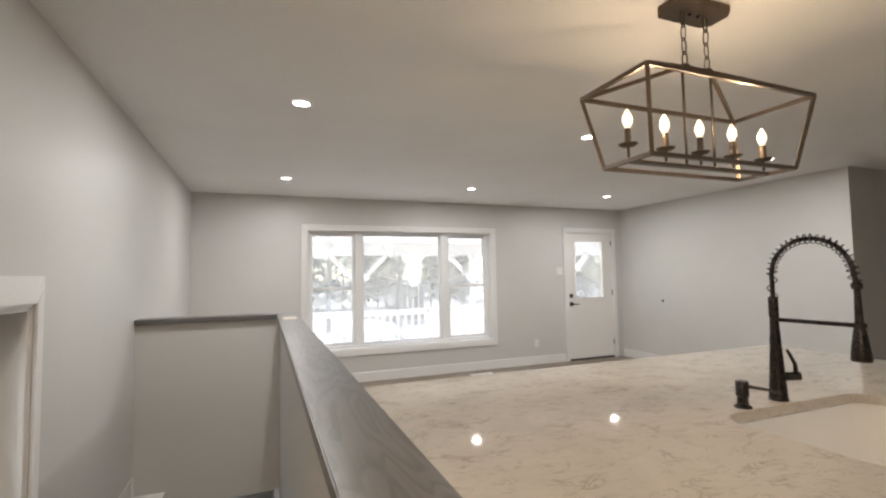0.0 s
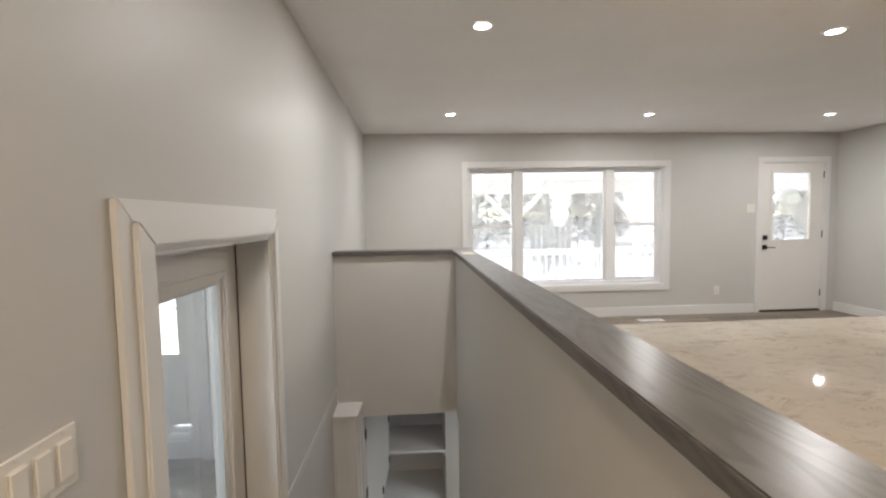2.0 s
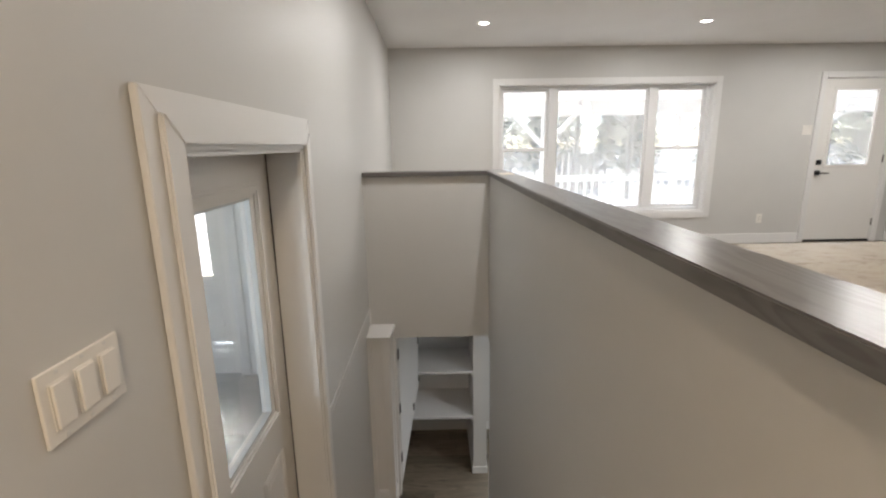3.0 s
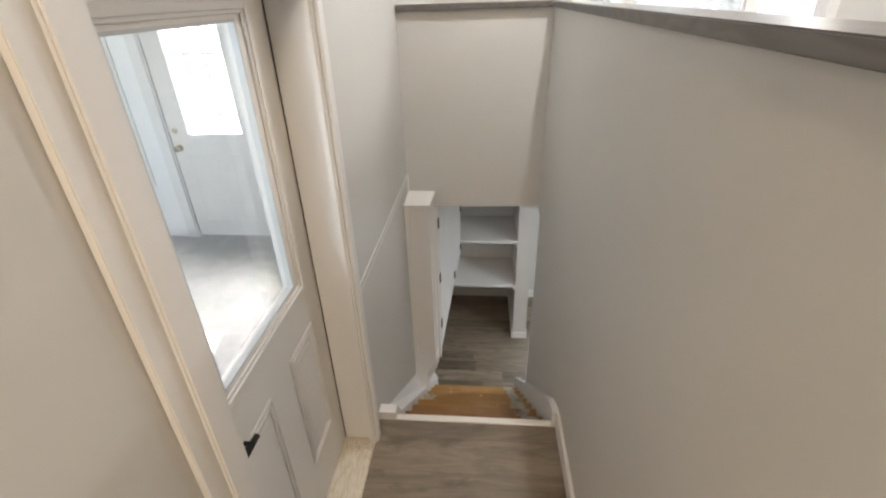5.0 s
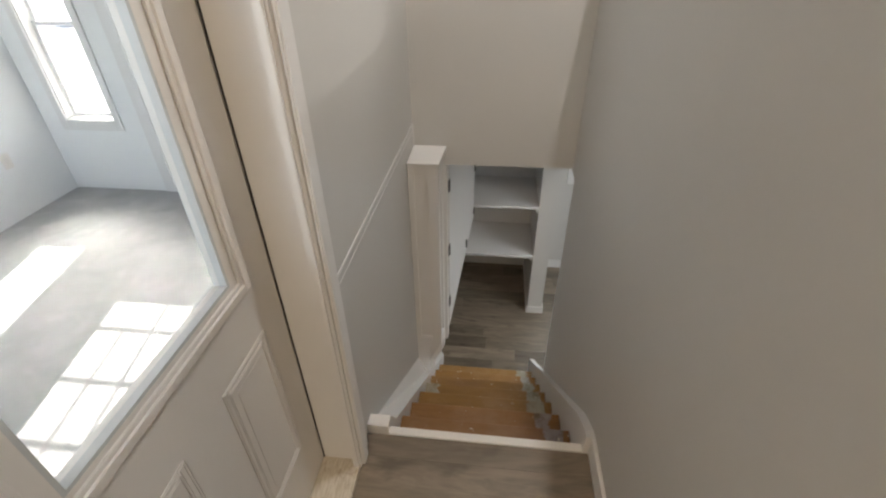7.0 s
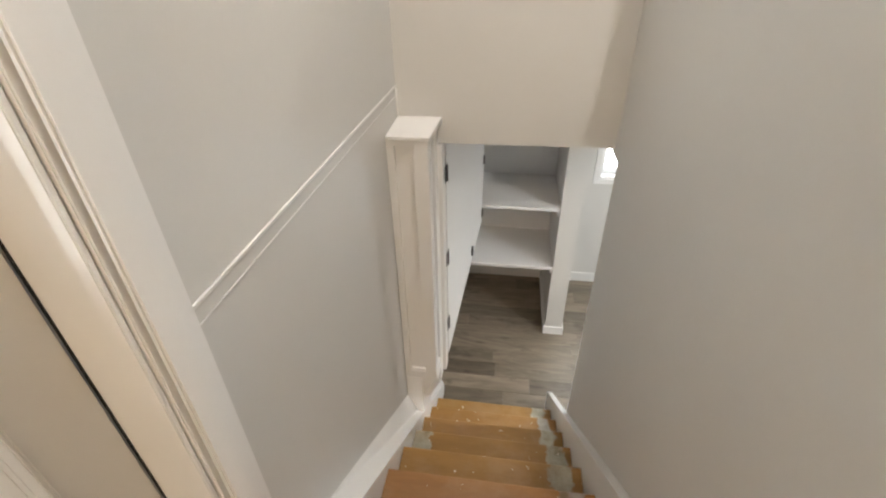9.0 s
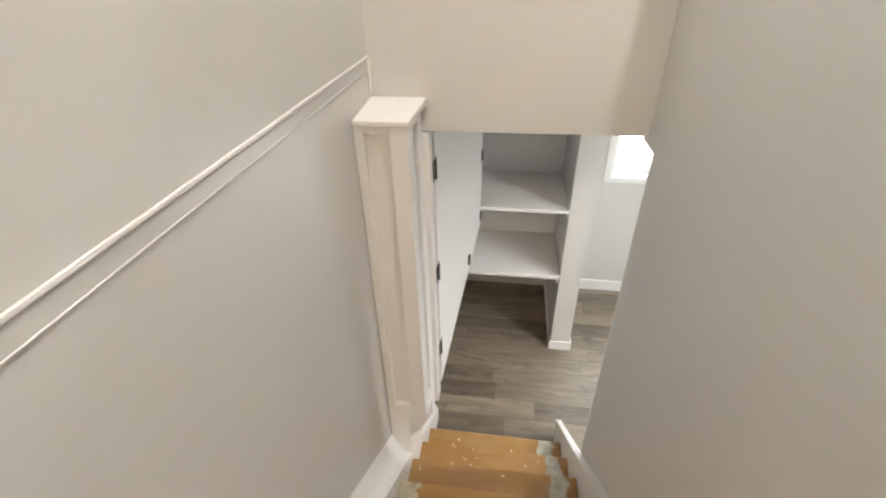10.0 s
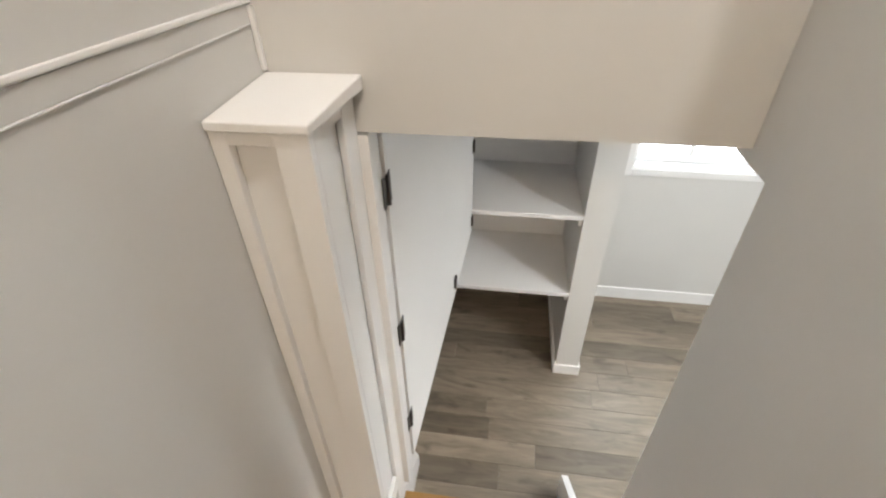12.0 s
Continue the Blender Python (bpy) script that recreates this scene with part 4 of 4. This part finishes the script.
# ---- switches, outlets, vent, small things ----
def plate(name, label, category, at, w, h, axis, gangs, kind="switch"):
    """A wall plate facing +x ('x'), -y ('y') or -x ('w')."""
    ob = thing(name, label, category, at)

    def put(pname, u0, u1, z0, z1, d0, d1, material, parent, bevel):
        bm = bmesh.new()
        if axis == "y":
            bm_box(bm, (at[0] + u0, at[1] - d1, at[2] + z0), (at[0] + u1, at[1] - d0, at[2] + z1), bevel, 2)
        elif axis == "x":
            bm_box(bm, (at[0] + d0, at[1] + u0, at[2] + z0), (at[0] + d1, at[1] + u1, at[2] + z1), bevel, 2)
        else:
            bm_box(bm, (at[0] - d1, at[1] + u0, at[2] + z0), (at[0] - d0, at[1] + u1, at[2] + z1), bevel, 2)
        return part(pname, bm, material, parent)

    face = put("faceplate", -w / 2, w / 2, -h / 2, h / 2, 0.0005, 0.006, PLATE, ob, 0.002)
    for g in range(gangs):
        u = (g - (gangs - 1) / 2) * 0.046
        if kind == "switch":
            put("rocker_frame", u - 0.0175, u + 0.0175, -0.0345, 0.0345, 0.006, 0.0075, PLATE, face, 0.0006)
            put("rocker", u - 0.0155, u + 0.0155, -0.0325, 0.0325, 0.0075, 0.0115, PLATE, face, 0.002)
            for s in (-1, 1):
                put("screw", u - 0.003, u + 0.003, s * 0.047 - 0.003, s * 0.047 + 0.003, 0.006, 0.0072, STRIP, face, 0.001)
        else:
            put("socket", u - 0.0165, u + 0.0165, -0.033, 0.033, 0.006, 0.0085, PLATE, face, 0.002)
            for s in (-1, 1):
                for e in (-0.006, 0.006):
                    put("slot", u + e - 0.001, u + e + 0.001, s * 0.018 - 0.005, s * 0.018 + 0.005, 0.0085, 0.0089, BLACK, face, 0.0)
    return ob


plate("light_switch", "cream three-gang rocker switch beside the side door", "light switch", (0.0, 1.748, 0.944), 0.155, 0.106, "x", 3)
plate("light_switch", "white two-gang switch beside the front door", "light switch", (5.12, YF, 1.412), 0.116, 0.115, "y", 2)
plate("power_outlet", "white duplex outlet low on the front wall", "power outlet", (4.667, YF, 0.319), 0.072, 0.115, "y", 1, "outlet")
tv = thing("wall_socket", "small grey cable socket on the living room wall", "wall socket", (6.331, 6.03, 0.940))
bm = bmesh.new()
bm_lathe(bm, [(0.020, 0), (0.020, 0.004), (0.009, 0.006), (0.006, 0.014)], (6.331, 6.03, 0.940), 18, (-1, 0, 0))
part("ring", bm, PEWTER, tv, "", True)

vent = thing("floor_vent", "white metal floor register by the front wall", "floor vent", (3.610, 6.600, 0))
ring_bm = bmesh.new()
for x0, x1, y0, y1 in ((3.450, 3.465, 6.535, 6.665), (3.755, 3.770, 6.535, 6.665), (3.465, 3.755, 6.535, 6.550), (3.465, 3.755, 6.650, 6.665)):
    bm_box(ring_bm, (x0, y0, 0.001), (x1, y1, 0.007), 0.001, 1)
part("frame", ring_bm, VINYL, vent)
for k in range(12):
    x = 3.472 + k * 0.0245
    box_part("slat", (x, 6.551, 0.001), (x + 0.014, 6.649, 0.005), VINYL, vent)

# Thin pale four-sided plate lying on the cap board.
bm = bmesh.new()
bm_prism(bm, [(0.928, 3.93, 1.106), (1.012, 3.945, 1.106), (1.008, 4.15, 1.106), (0.926, 4.13, 1.106)], (0, 0, 0.002))
tagged(finish("pale_slip", bm, SILL), "thin pale slip on the half-wall cap", "paper slip")

# ---- under-stair cupboard, shelves, hinges ----
HX, HY, FXX, FYY = 0.196, 4.551, 0.302, 5.783
leafd = Vector((FXX - HX, FYY - HY, 0)).normalized()
side = Vector((leafd.y, -leafd.x, 0))


def on_leaf(d, z, off):
    q = Vector((HX, HY, z)) + leafd * d + side * off
    return (q.x, q.y, q.z)


L = math.hypot(FXX - HX, FYY - HY)
cup = thing("cupboard_door", "flat white cupboard door with black hinges, standing open", "cupboard door", (HX, HY, -1.49))
bm = bmesh.new()
bm_prism(bm, [on_leaf(0.006, -1.54, -0.018), on_leaf(L, -1.285, -0.018), on_leaf(L, HEAD - 0.02, -0.018), on_leaf(0.05, HEAD - 0.02, -0.018), on_leaf(0.006, HEAD - 0.055, -0.018)], side * 0.018, 0.0015)
part("panel", bm, SHELFW, cup)


def butterfly_hinge(d, z, s=1.0):
    bm = bmesh.new()
    for a, b in ((d - 0.026 * s, d - 0.004), (d + 0.004, d + 0.026 * s)):
        lo = [on_leaf(a, z - 0.042 * s, 0.0005), on_leaf(b, z - 0.034 * s, 0.0005), on_leaf(b, z + 0.034 * s, 0.0005), on_leaf(a, z + 0.042 * s, 0.0005)]
        if a > d:
            lo = [on_leaf(a, z - 0.034 * s, 0.0005), on_leaf(b, z - 0.042 * s, 0.0005), on_leaf(b, z + 0.042 * s, 0.0005), on_leaf(a, z + 0.034 * s, 0.0005)]
        bm_prism(bm, lo, side * 0.0025)
    bm_tube(bm, [on_leaf(d, z - 0.04 * s, 0.005), on_leaf(d, z + 0.04 * s, 0.005)], 0.005, 8)
    return part("hinge", bm, PEWTER, cup, "black butterfly hinge")


for z in (-0.346, -0.830, -1.288):
    butterfly_hinge(0.0, z)
for z in (-0.765, -1.210):
    butterfly_hinge(L - 0.022, z, 0.8)
bm = bmesh.new()
bm_prism(bm, [on_leaf(0.75, -1.315, 0.0005), on_leaf(0.778, -1.305, 0.0005), on_leaf(0.778, -1.245, 0.0005), on_leaf(0.75, -1.255, 0.0005)], side * 0.012, 0.002)
part("latch", bm, PEWTER, cup, "small dark latch")

closet = thing("closet_shelves", "white painted built-in closet shelves, empty", "shelves", (0.6, 6.2, BASE))
SHX0, SHX1, SHY, SHB = 0.16, 0.906, 5.790, 6.425
for z in (-1.156, -1.714):
    box_part("shelf", (SHX0, SHY, z - 0.028), (SHX1, SHB - 0.001, z), SHELFW, closet, 0.003)
box_part("top_rail", (SHX0, SHY, HEAD - 0.08), (SHX1, SHY + 0.02, HEAD - 0.014), SHELFW, closet, 0.002)
for z in (-1.184, -1.742):
    box_part("shelf_cleat", (SHX1 - 0.018, SHY + 0.03, z - 0.055), (SHX1, SHB - 0.002, z - 0.001), SHELFW, closet, 0.002)
box_part("back_panel", (SHX0, SHB, -1.742), (SHX1, SHB + 0.015, HEAD - 0.014), SHELFW, closet)
box_part("side_panel", (SHX0 - 0.02, SHY, -1.75), (SHX0 - 0.001, YB - 0.002, HEAD - 0.014), SHELFW, closet)

# ---- basement window ----
bw = thing("window_2", "white basement window with wide trim", "window", (1.72, YB, -1.3), kind="structure")
ring_part("trim", bw, (1.270, -1.314), (2.170, -0.350), (1.322, -1.264), (2.118, -0.404), "y", YB - 0.018, YB - 0.001, TRIM)
ring_part("jamb", bw, (1.320, -1.266), (2.120, -0.402), (1.334, -1.252), (2.106, -0.416), "y", YB, YB + 0.20, TRIM, 0.0)
ring_part("window_frame", bw, (1.334, -1.252), (2.106, -0.416), (1.371, -1.205), (2.069, -0.455), "y", YB + 0.10, YB + 0.17, VINYL)
box_part("mullion", (1.704, YB + 0.105, -1.205), (1.736, YB + 0.165, -0.455), VINYL, bw, 0.004)
for x0, x1 in ((1.372, 1.703), (1.737, 2.068)):
    g = box_part("pane", (x0, YB + 0.13, -1.204), (x1, YB + 0.135, -0.456), GLASS, bw)
    g.visible_shadow = False

# ---- porch room seen through the side door ----
MX, MY, MF, MC = -3.225, 5.300, -0.880, 1.62
bm = bmesh.new()
bm_box(bm, (MX - 0.1, 0.4, MF - 0.15), (-0.2, MY + 0.16, MF))
structure("floor_porch_room", bm, CONC, "pale grey painted concrete floor", "floor")
bm = bmesh.new()
MW, MD = (-3.010, -2.575, -0.265, 1.20), (-2.270, -1.400, MF, 1.16)
slab(bm, (MX - 0.1, -0.2), (MF, MC), [MW, MD], MY, MY + 0.14, lambda u, v, t: (u, t, v))
structure("wall_porch_room_north", bm, PALEWALL, "white porch room wall", "wall")
bm = bmesh.new()
bm_box(bm, (MX - 0.1, 0.4, MF), (MX, MY, MC))
structure("wall_porch_room_west", bm, PALEWALL, "white porch room wall", "wall")
# The opening in this unseen wall is added for the fill lamp.
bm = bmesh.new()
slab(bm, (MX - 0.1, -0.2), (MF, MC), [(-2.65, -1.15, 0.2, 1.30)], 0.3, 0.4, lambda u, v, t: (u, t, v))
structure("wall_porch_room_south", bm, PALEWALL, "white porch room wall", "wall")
bm = bmesh.new()
bm_box(bm, (MX - 0.1, 0.3, MC), (-0.2, MY + 0.14, MC + 0.1))
structure("ceiling_porch_room", bm, CEIL, "white porch room ceiling", "ceiling")
# Trim round the added opening; no window is known here.
sw = thing("window_4", "wide white unseen porch room window, added for fill light", "window", (-1.9, 0.4, 0.2), kind="structure")
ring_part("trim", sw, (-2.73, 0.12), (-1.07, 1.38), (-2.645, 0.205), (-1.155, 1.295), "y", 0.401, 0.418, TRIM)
mw = thing("window_3", "white double-hung porch room window", "window", (-2.790, MY, -0.3), kind="structure")
ring_part("trim", mw, (-3.065, -0.345), (-2.525, 1.25), (-3.007, -0.257), (-2.583, 1.192), "y", MY - 0.018, MY - 0.001, TRIM)
ring_part("jamb", mw, (-3.013, -0.263), (-2.577, 1.198), (-3.001, -0.251), (-2.589, 1.186), "y", MY, MY + 0.13, TRIM, 0.0)
for z0, z1, d in ((-0.251, 0.455, 0.07), (0.425, 1.186, 0.10)):
    s = ring_part("sash", mw, (-3.001, z0), (-2.589, z1), (-2.972, z0 + 0.03), (-2.618, z1 - 0.03), "y", MY + d, MY + d + 0.025, VINYL)
    g = box_part("pane", (-2.974, MY + d + 0.010, z0 + 0.028), (-2.616, MY + d + 0.014, z1 - 0.028), FAINT_HAZY, s)
    g.visible_shadow = False
md = thing("door_3", "white exterior porch door with a nine-pane window, closed", "door", (-1.835, MY, MF), kind="structure")
ring_part("trim", md, (-2.360, MF), (-1.310, 1.25), (-2.263, MF), (-1.407, 1.153), "y", MY - 0.018, MY - 0.001, TRIM)
ring_part("jamb", md, (-2.268, MF), (-1.402, 1.158), (-2.253, MF), (-1.417, 1.143), "y", MY + 0.001, MY + 0.13, TRIM, 0.0)
bm = bmesh.new()
slab(bm, (-2.250, -1.420), (MF + 0.012, 1.14), [(-2.085, -1.585, 0.13, 1.02)], MY + 0.02, MY + 0.062, lambda u, v, t: (u, t, v))
leaf = part("door_leaf", bm, DOORW, md)
g = box_part("pane", (-2.086, MY + 0.038, 0.129), (-1.584, MY + 0.043, 1.021), FAINT_HAZY, leaf)
g.visible_shadow = False
for x in (-1.918, -1.752):
    box_part("muntin", (x - 0.005, MY + 0.028, 0.131), (x + 0.005, MY + 0.054, 1.019), VINYL, leaf)
for z, h in ((0.30, 0.005), (0.55, 0.005), (0.79, 0.005)):
    box_part("muntin", (-2.084, MY + 0.030, z - h), (-1.586, MY + 0.052, z + h), VINYL, leaf)
for x0, x1 in ((-2.145, -1.875), (-1.805, -1.525)):
    ring_part("panel_moulding", leaf, (x0, -0.72), (x1, -0.05), (x0 + 0.02, -0.70), (x1 - 0.02, -0.07), "y", MY + 0.014, MY + 0.0195, DOORW, 0.002)
bm = bmesh.new()
bm_lathe(bm, [(0.032, 0), (0.030, 0.008), (0.011, 0.012), (0.011, 0.03), (0.026, 0.038), (0.030, 0.055), (0.022, 0.068), (0.006, 0.072)], (-2.195, MY + 0.0195, 0.01), 20, (0, -1, 0))
part("door_knob", bm, BRASS, leaf, "brass door knob", True)
bm = bmesh.new()
bm_lathe(bm, [(0.026, 0), (0.024, 0.010), (0.010, 0.014)], (-2.195, MY + 0.0195, 0.165), 20, (0, -1, 0))
part("deadbolt", bm, BRASS, leaf, "brass deadbolt", True)
plate("power_outlet", "white outlet on the porch room wall", "power outlet", (MX, 4.85, -0.44), 0.072, 0.115, "x", 1, "outlet")

# ---- outdoors: ground, porch, trees ----
bm = bmesh.new()
steps = [-400, -200, -100, -60, *range(-40, 41, 4), 60, 100, 200, 400]
house, lean_to = (-0.205, 8.63, -2.73, YF + 0.161), (MX - 0.105, -0.205, 0.295, MY + 0.145)


def ground_at(u, v, t):
    near = -0.205 - 4 < u < 12.7 and -7 < v < 11.1
    return (u, v, t - 1.0 + (0.0 if near else 0.12 * noise.noise(Vector((u, v, 0)) * 0.05)))


slab(bm, steps, steps, [house, lean_to], -0.3, 0.0, ground_at)
structure("ground", bm, GROUND, "pale snow-patched front yard", "ground", True)
bm = bmesh.new()
bm_box(bm, (-0.19, YF + 0.162, -0.22), (8.5, 9.15, -0.08))
structure("porch_deck", bm, DECK, "white painted porch deck", "porch")
bm = bmesh.new()
bm_box(bm, (-0.19, YF + 0.162, 1.98), (8.5, 9.3, 2.10))
structure("porch_roof", bm, DECK, "white porch ceiling", "porch roof")
bm = bmesh.new()
bm_box(bm, (-0.19, 8.96, 1.755), (8.5, 9.08, 1.978), 0.004)
structure("porch_beam", bm, DECK, "white porch beam", "beam")
POSTS = [0.13, 2.375, 4.62, 6.865]
for x in POSTS:
    po = thing("porch_post", "white square porch post with diagonal braces", "porch post", (x, 9.02, -0.08), "porch posts")
    box_part("post", (x - 0.05, 8.97, -0.08), (x + 0.05, 9.07, 1.753), DECK, po, 0.004)
    for sgn in (-1, 1):
        bm = bmesh.new()
        bm_bar(bm, (x + sgn * 0.03, 9.02, 1.27), (x + sgn * 0.50, 9.02, 1.75), 0.07)
        part("brace", bm, DECK, po)
for a, b in zip(POSTS, POSTS[1:]):
    rl = thing("porch_railing", "white porch railing with square balusters", "railing", ((a + b) / 2, 9.02, -0.08), "porch railings")
    box_part("top_rail", (a + 0.052, 8.985, 0.665), (b - 0.052, 9.055, 0.765), DECK, rl, 0.004)
    box_part("bottom_rail", (a + 0.052, 8.995, 0.02), (b - 0.052, 9.045, 0.06), DECK, rl, 0.003)
    n = int((b - a - 0.1) / 0.135)
    for k in range(1, n + 1):
        x = a + 0.05 + (b - a - 0.1) * k / (n + 1)
        box_part("baluster", (x - 0.016, 9.004, 0.061), (x + 0.016, 9.036, 0.664), DECK, rl)

rng = random.Random(5)


def conifer(name, x, y, h, label):
    tr = thing(name, label, "tree", (x, y, -0.95), "trees beyond the porch")
    bm = bmesh.new()
    bm_tube(bm, [(x, y, -1.0), (x + 0.05, y, h * 0.5), (x, y, h)], [0.009 * h + 0.03, 0.006 * h + 0.02, 0.015], 8)
    part("trunk", bm, BARK, tr)
    bm = bmesh.new()
    for i in range(1100):
        f = rng.random() ** 0.8
        z = -0.2 + f * (h + 0.1)
        r = (1 - f) * h * 0.30 * (0.30 + 0.6 * rng.random()) + 0.1
        a = rng.random() * 6.283
        c = Vector((x + r * math.cos(a), y + r * math.sin(a), z - r * 0.25))
        s = 0.16 + 0.03 * h * rng.random()
        d = Vector((math.cos(a), math.sin(a), -0.35)) * s
        e = Vector((-math.sin(a), math.cos(a), 0.3 * rng.uniform(-1, 1))) * s * 0.55
        vs = [bm.verts.new(c + q) for q in (-d, e, d * 1.2, -e)]
        bm.faces.new(vs)
    part("crown", bm, NEEDLE, tr)


def bare_tree(x, y, h):
    tr = thing("bare_tree", "leafless grey-brown tree in the yard", "tree", (x, y, -0.95), "trees beyond the porch")
    bm = bmesh.new()
    bm_tube(bm, [(x, y, -1.0), (x + 0.1, y, h * 0.4), (x + 0.05, y, h)], [0.13, 0.09, 0.02], 8)
    part("trunk", bm, BARK, tr)
    bm = bmesh.new()
    for i in range(70):
        z = h * (0.2 + 0.75 * rng.random())
        a, l = rng.random() * 6.283, h * (0.12 + 0.22 * rng.random())
        p0 = Vector((x + 0.07, y, z))
        p1 = p0 + Vector((math.cos(a) * l, math.sin(a) * l, l * rng.uniform(0.2, 0.9)))
        bm_tube(bm, [p0, (p0 + p1) / 2 + Vector((0, 0, 0.1)), p1], [0.03, 0.02, 0.008], 4, False)
        for j in range(4):
            q = p0.lerp(p1, 0.4 + 0.6 * rng.random())
            w = q + Vector((rng.uniform(-1, 1), rng.uniform(-1, 1), rng.uniform(0, 1))) * l * 0.45
            bm_tube(bm, [q, w], [0.012, 0.004], 3, False)
    part("crown", bm, TWIG, tr)


for i in range(40):
    conifer("conifer_tree", -16 + i * 1.5 + rng.uniform(-0.8, 0.8), 30 + rng.uniform(-4, 12), 4.5 + 4.0 * rng.random(), "dark green conifer beyond the front yard")
for x, y, h in ((0.5, 19, 5.0), (3.3, 21, 6.0), (5.6, 18, 4.6), (8.4, 20, 5.5), (11.5, 17, 5.0), (13.5, 19, 5.5)):
    bare_tree(x, y, h)
fence = thing("yard_fence", "weathered wooden fence across the yard", "fence", (7.6, 24, -1.0))
for k in range(7):
    x = 6.55 + k * 0.31
    box_part("slat", (x, 23.98, -1.0), (x + 0.24, 24.02, 0.84 + 0.05 * rng.random()), BARK, fence)
for z in (-0.4, 0.45):
    box_part("rail", (6.5, 24.021, z), (8.75, 24.07, z + 0.09), BARK, fence)

# ---- floor planks ----
def planks(parent, x0, x1, y0, y1, z, width, length, seed, gap=0.0012):
    r = random.Random(seed)
    meshes = {}
    rows = int(math.ceil((y1 - y0) / width))
    for i in range(rows):
        ya, yb = y0 + i * width, min(y1, y0 + (i + 1) * width)
        x = x0 - r.random() * length
        while x < x1:
            a, b = max(x, x0), min(x + length, x1)
            x += length
            if b - a < 0.02 or yb - ya < 0.01:
                continue
            key = (round(b - a, 3), round(yb - ya, 3))
            if key not in meshes:
                bm = bmesh.new()
                w, h = key[0] / 2 - gap, key[1] / 2 - gap
                e = 0.0009
                lo = [bm.verts.new(q) for q in ((-w, -h, -0.0105), (w, -h, -0.0105), (w, h, -0.0105), (-w, h, -0.0105))]
                mi = [bm.verts.new(q) for q in ((-w, -h, -e), (w, -h, -e), (w, h, -e), (-w, h, -e))]
                up = [bm.verts.new(q) for q in ((-w + e, -h + e, 0), (w - e, -h + e, 0), (w - e, h - e, 0), (-w + e, h - e, 0))]
                for p, q in ((lo, mi), (mi, up)):
                    for k in range(4):
                        bm.faces.new((p[k], p[(k + 1) % 4], q[(k + 1) % 4], q[k]))
                bm.faces.new(up)
                me = bpy.data.meshes.new("plank")
                bm.to_mesh(me)
                bm.free()
                me.materials.append(FLOOR)
                meshes[key] = me
            ob = new("plank", meshes[key])
            ob.parent = parent
            ob.matrix_basis = Matrix.Translation(((a + b) / 2, (ya + yb) / 2, z))


planks(floor_b, 0.0, 3.4, 4.76, YB, BASE, 0.150, 1.22, 3, 0.0007)
planks(landing, 0.001, 0.920, 1.872, 3.099, LAND, 0.188, 1.22, 8, 0.0002)
planks(floor, 1.05, 6.32, 5.36, YF, 0.0, 0.188, 1.22, 12)
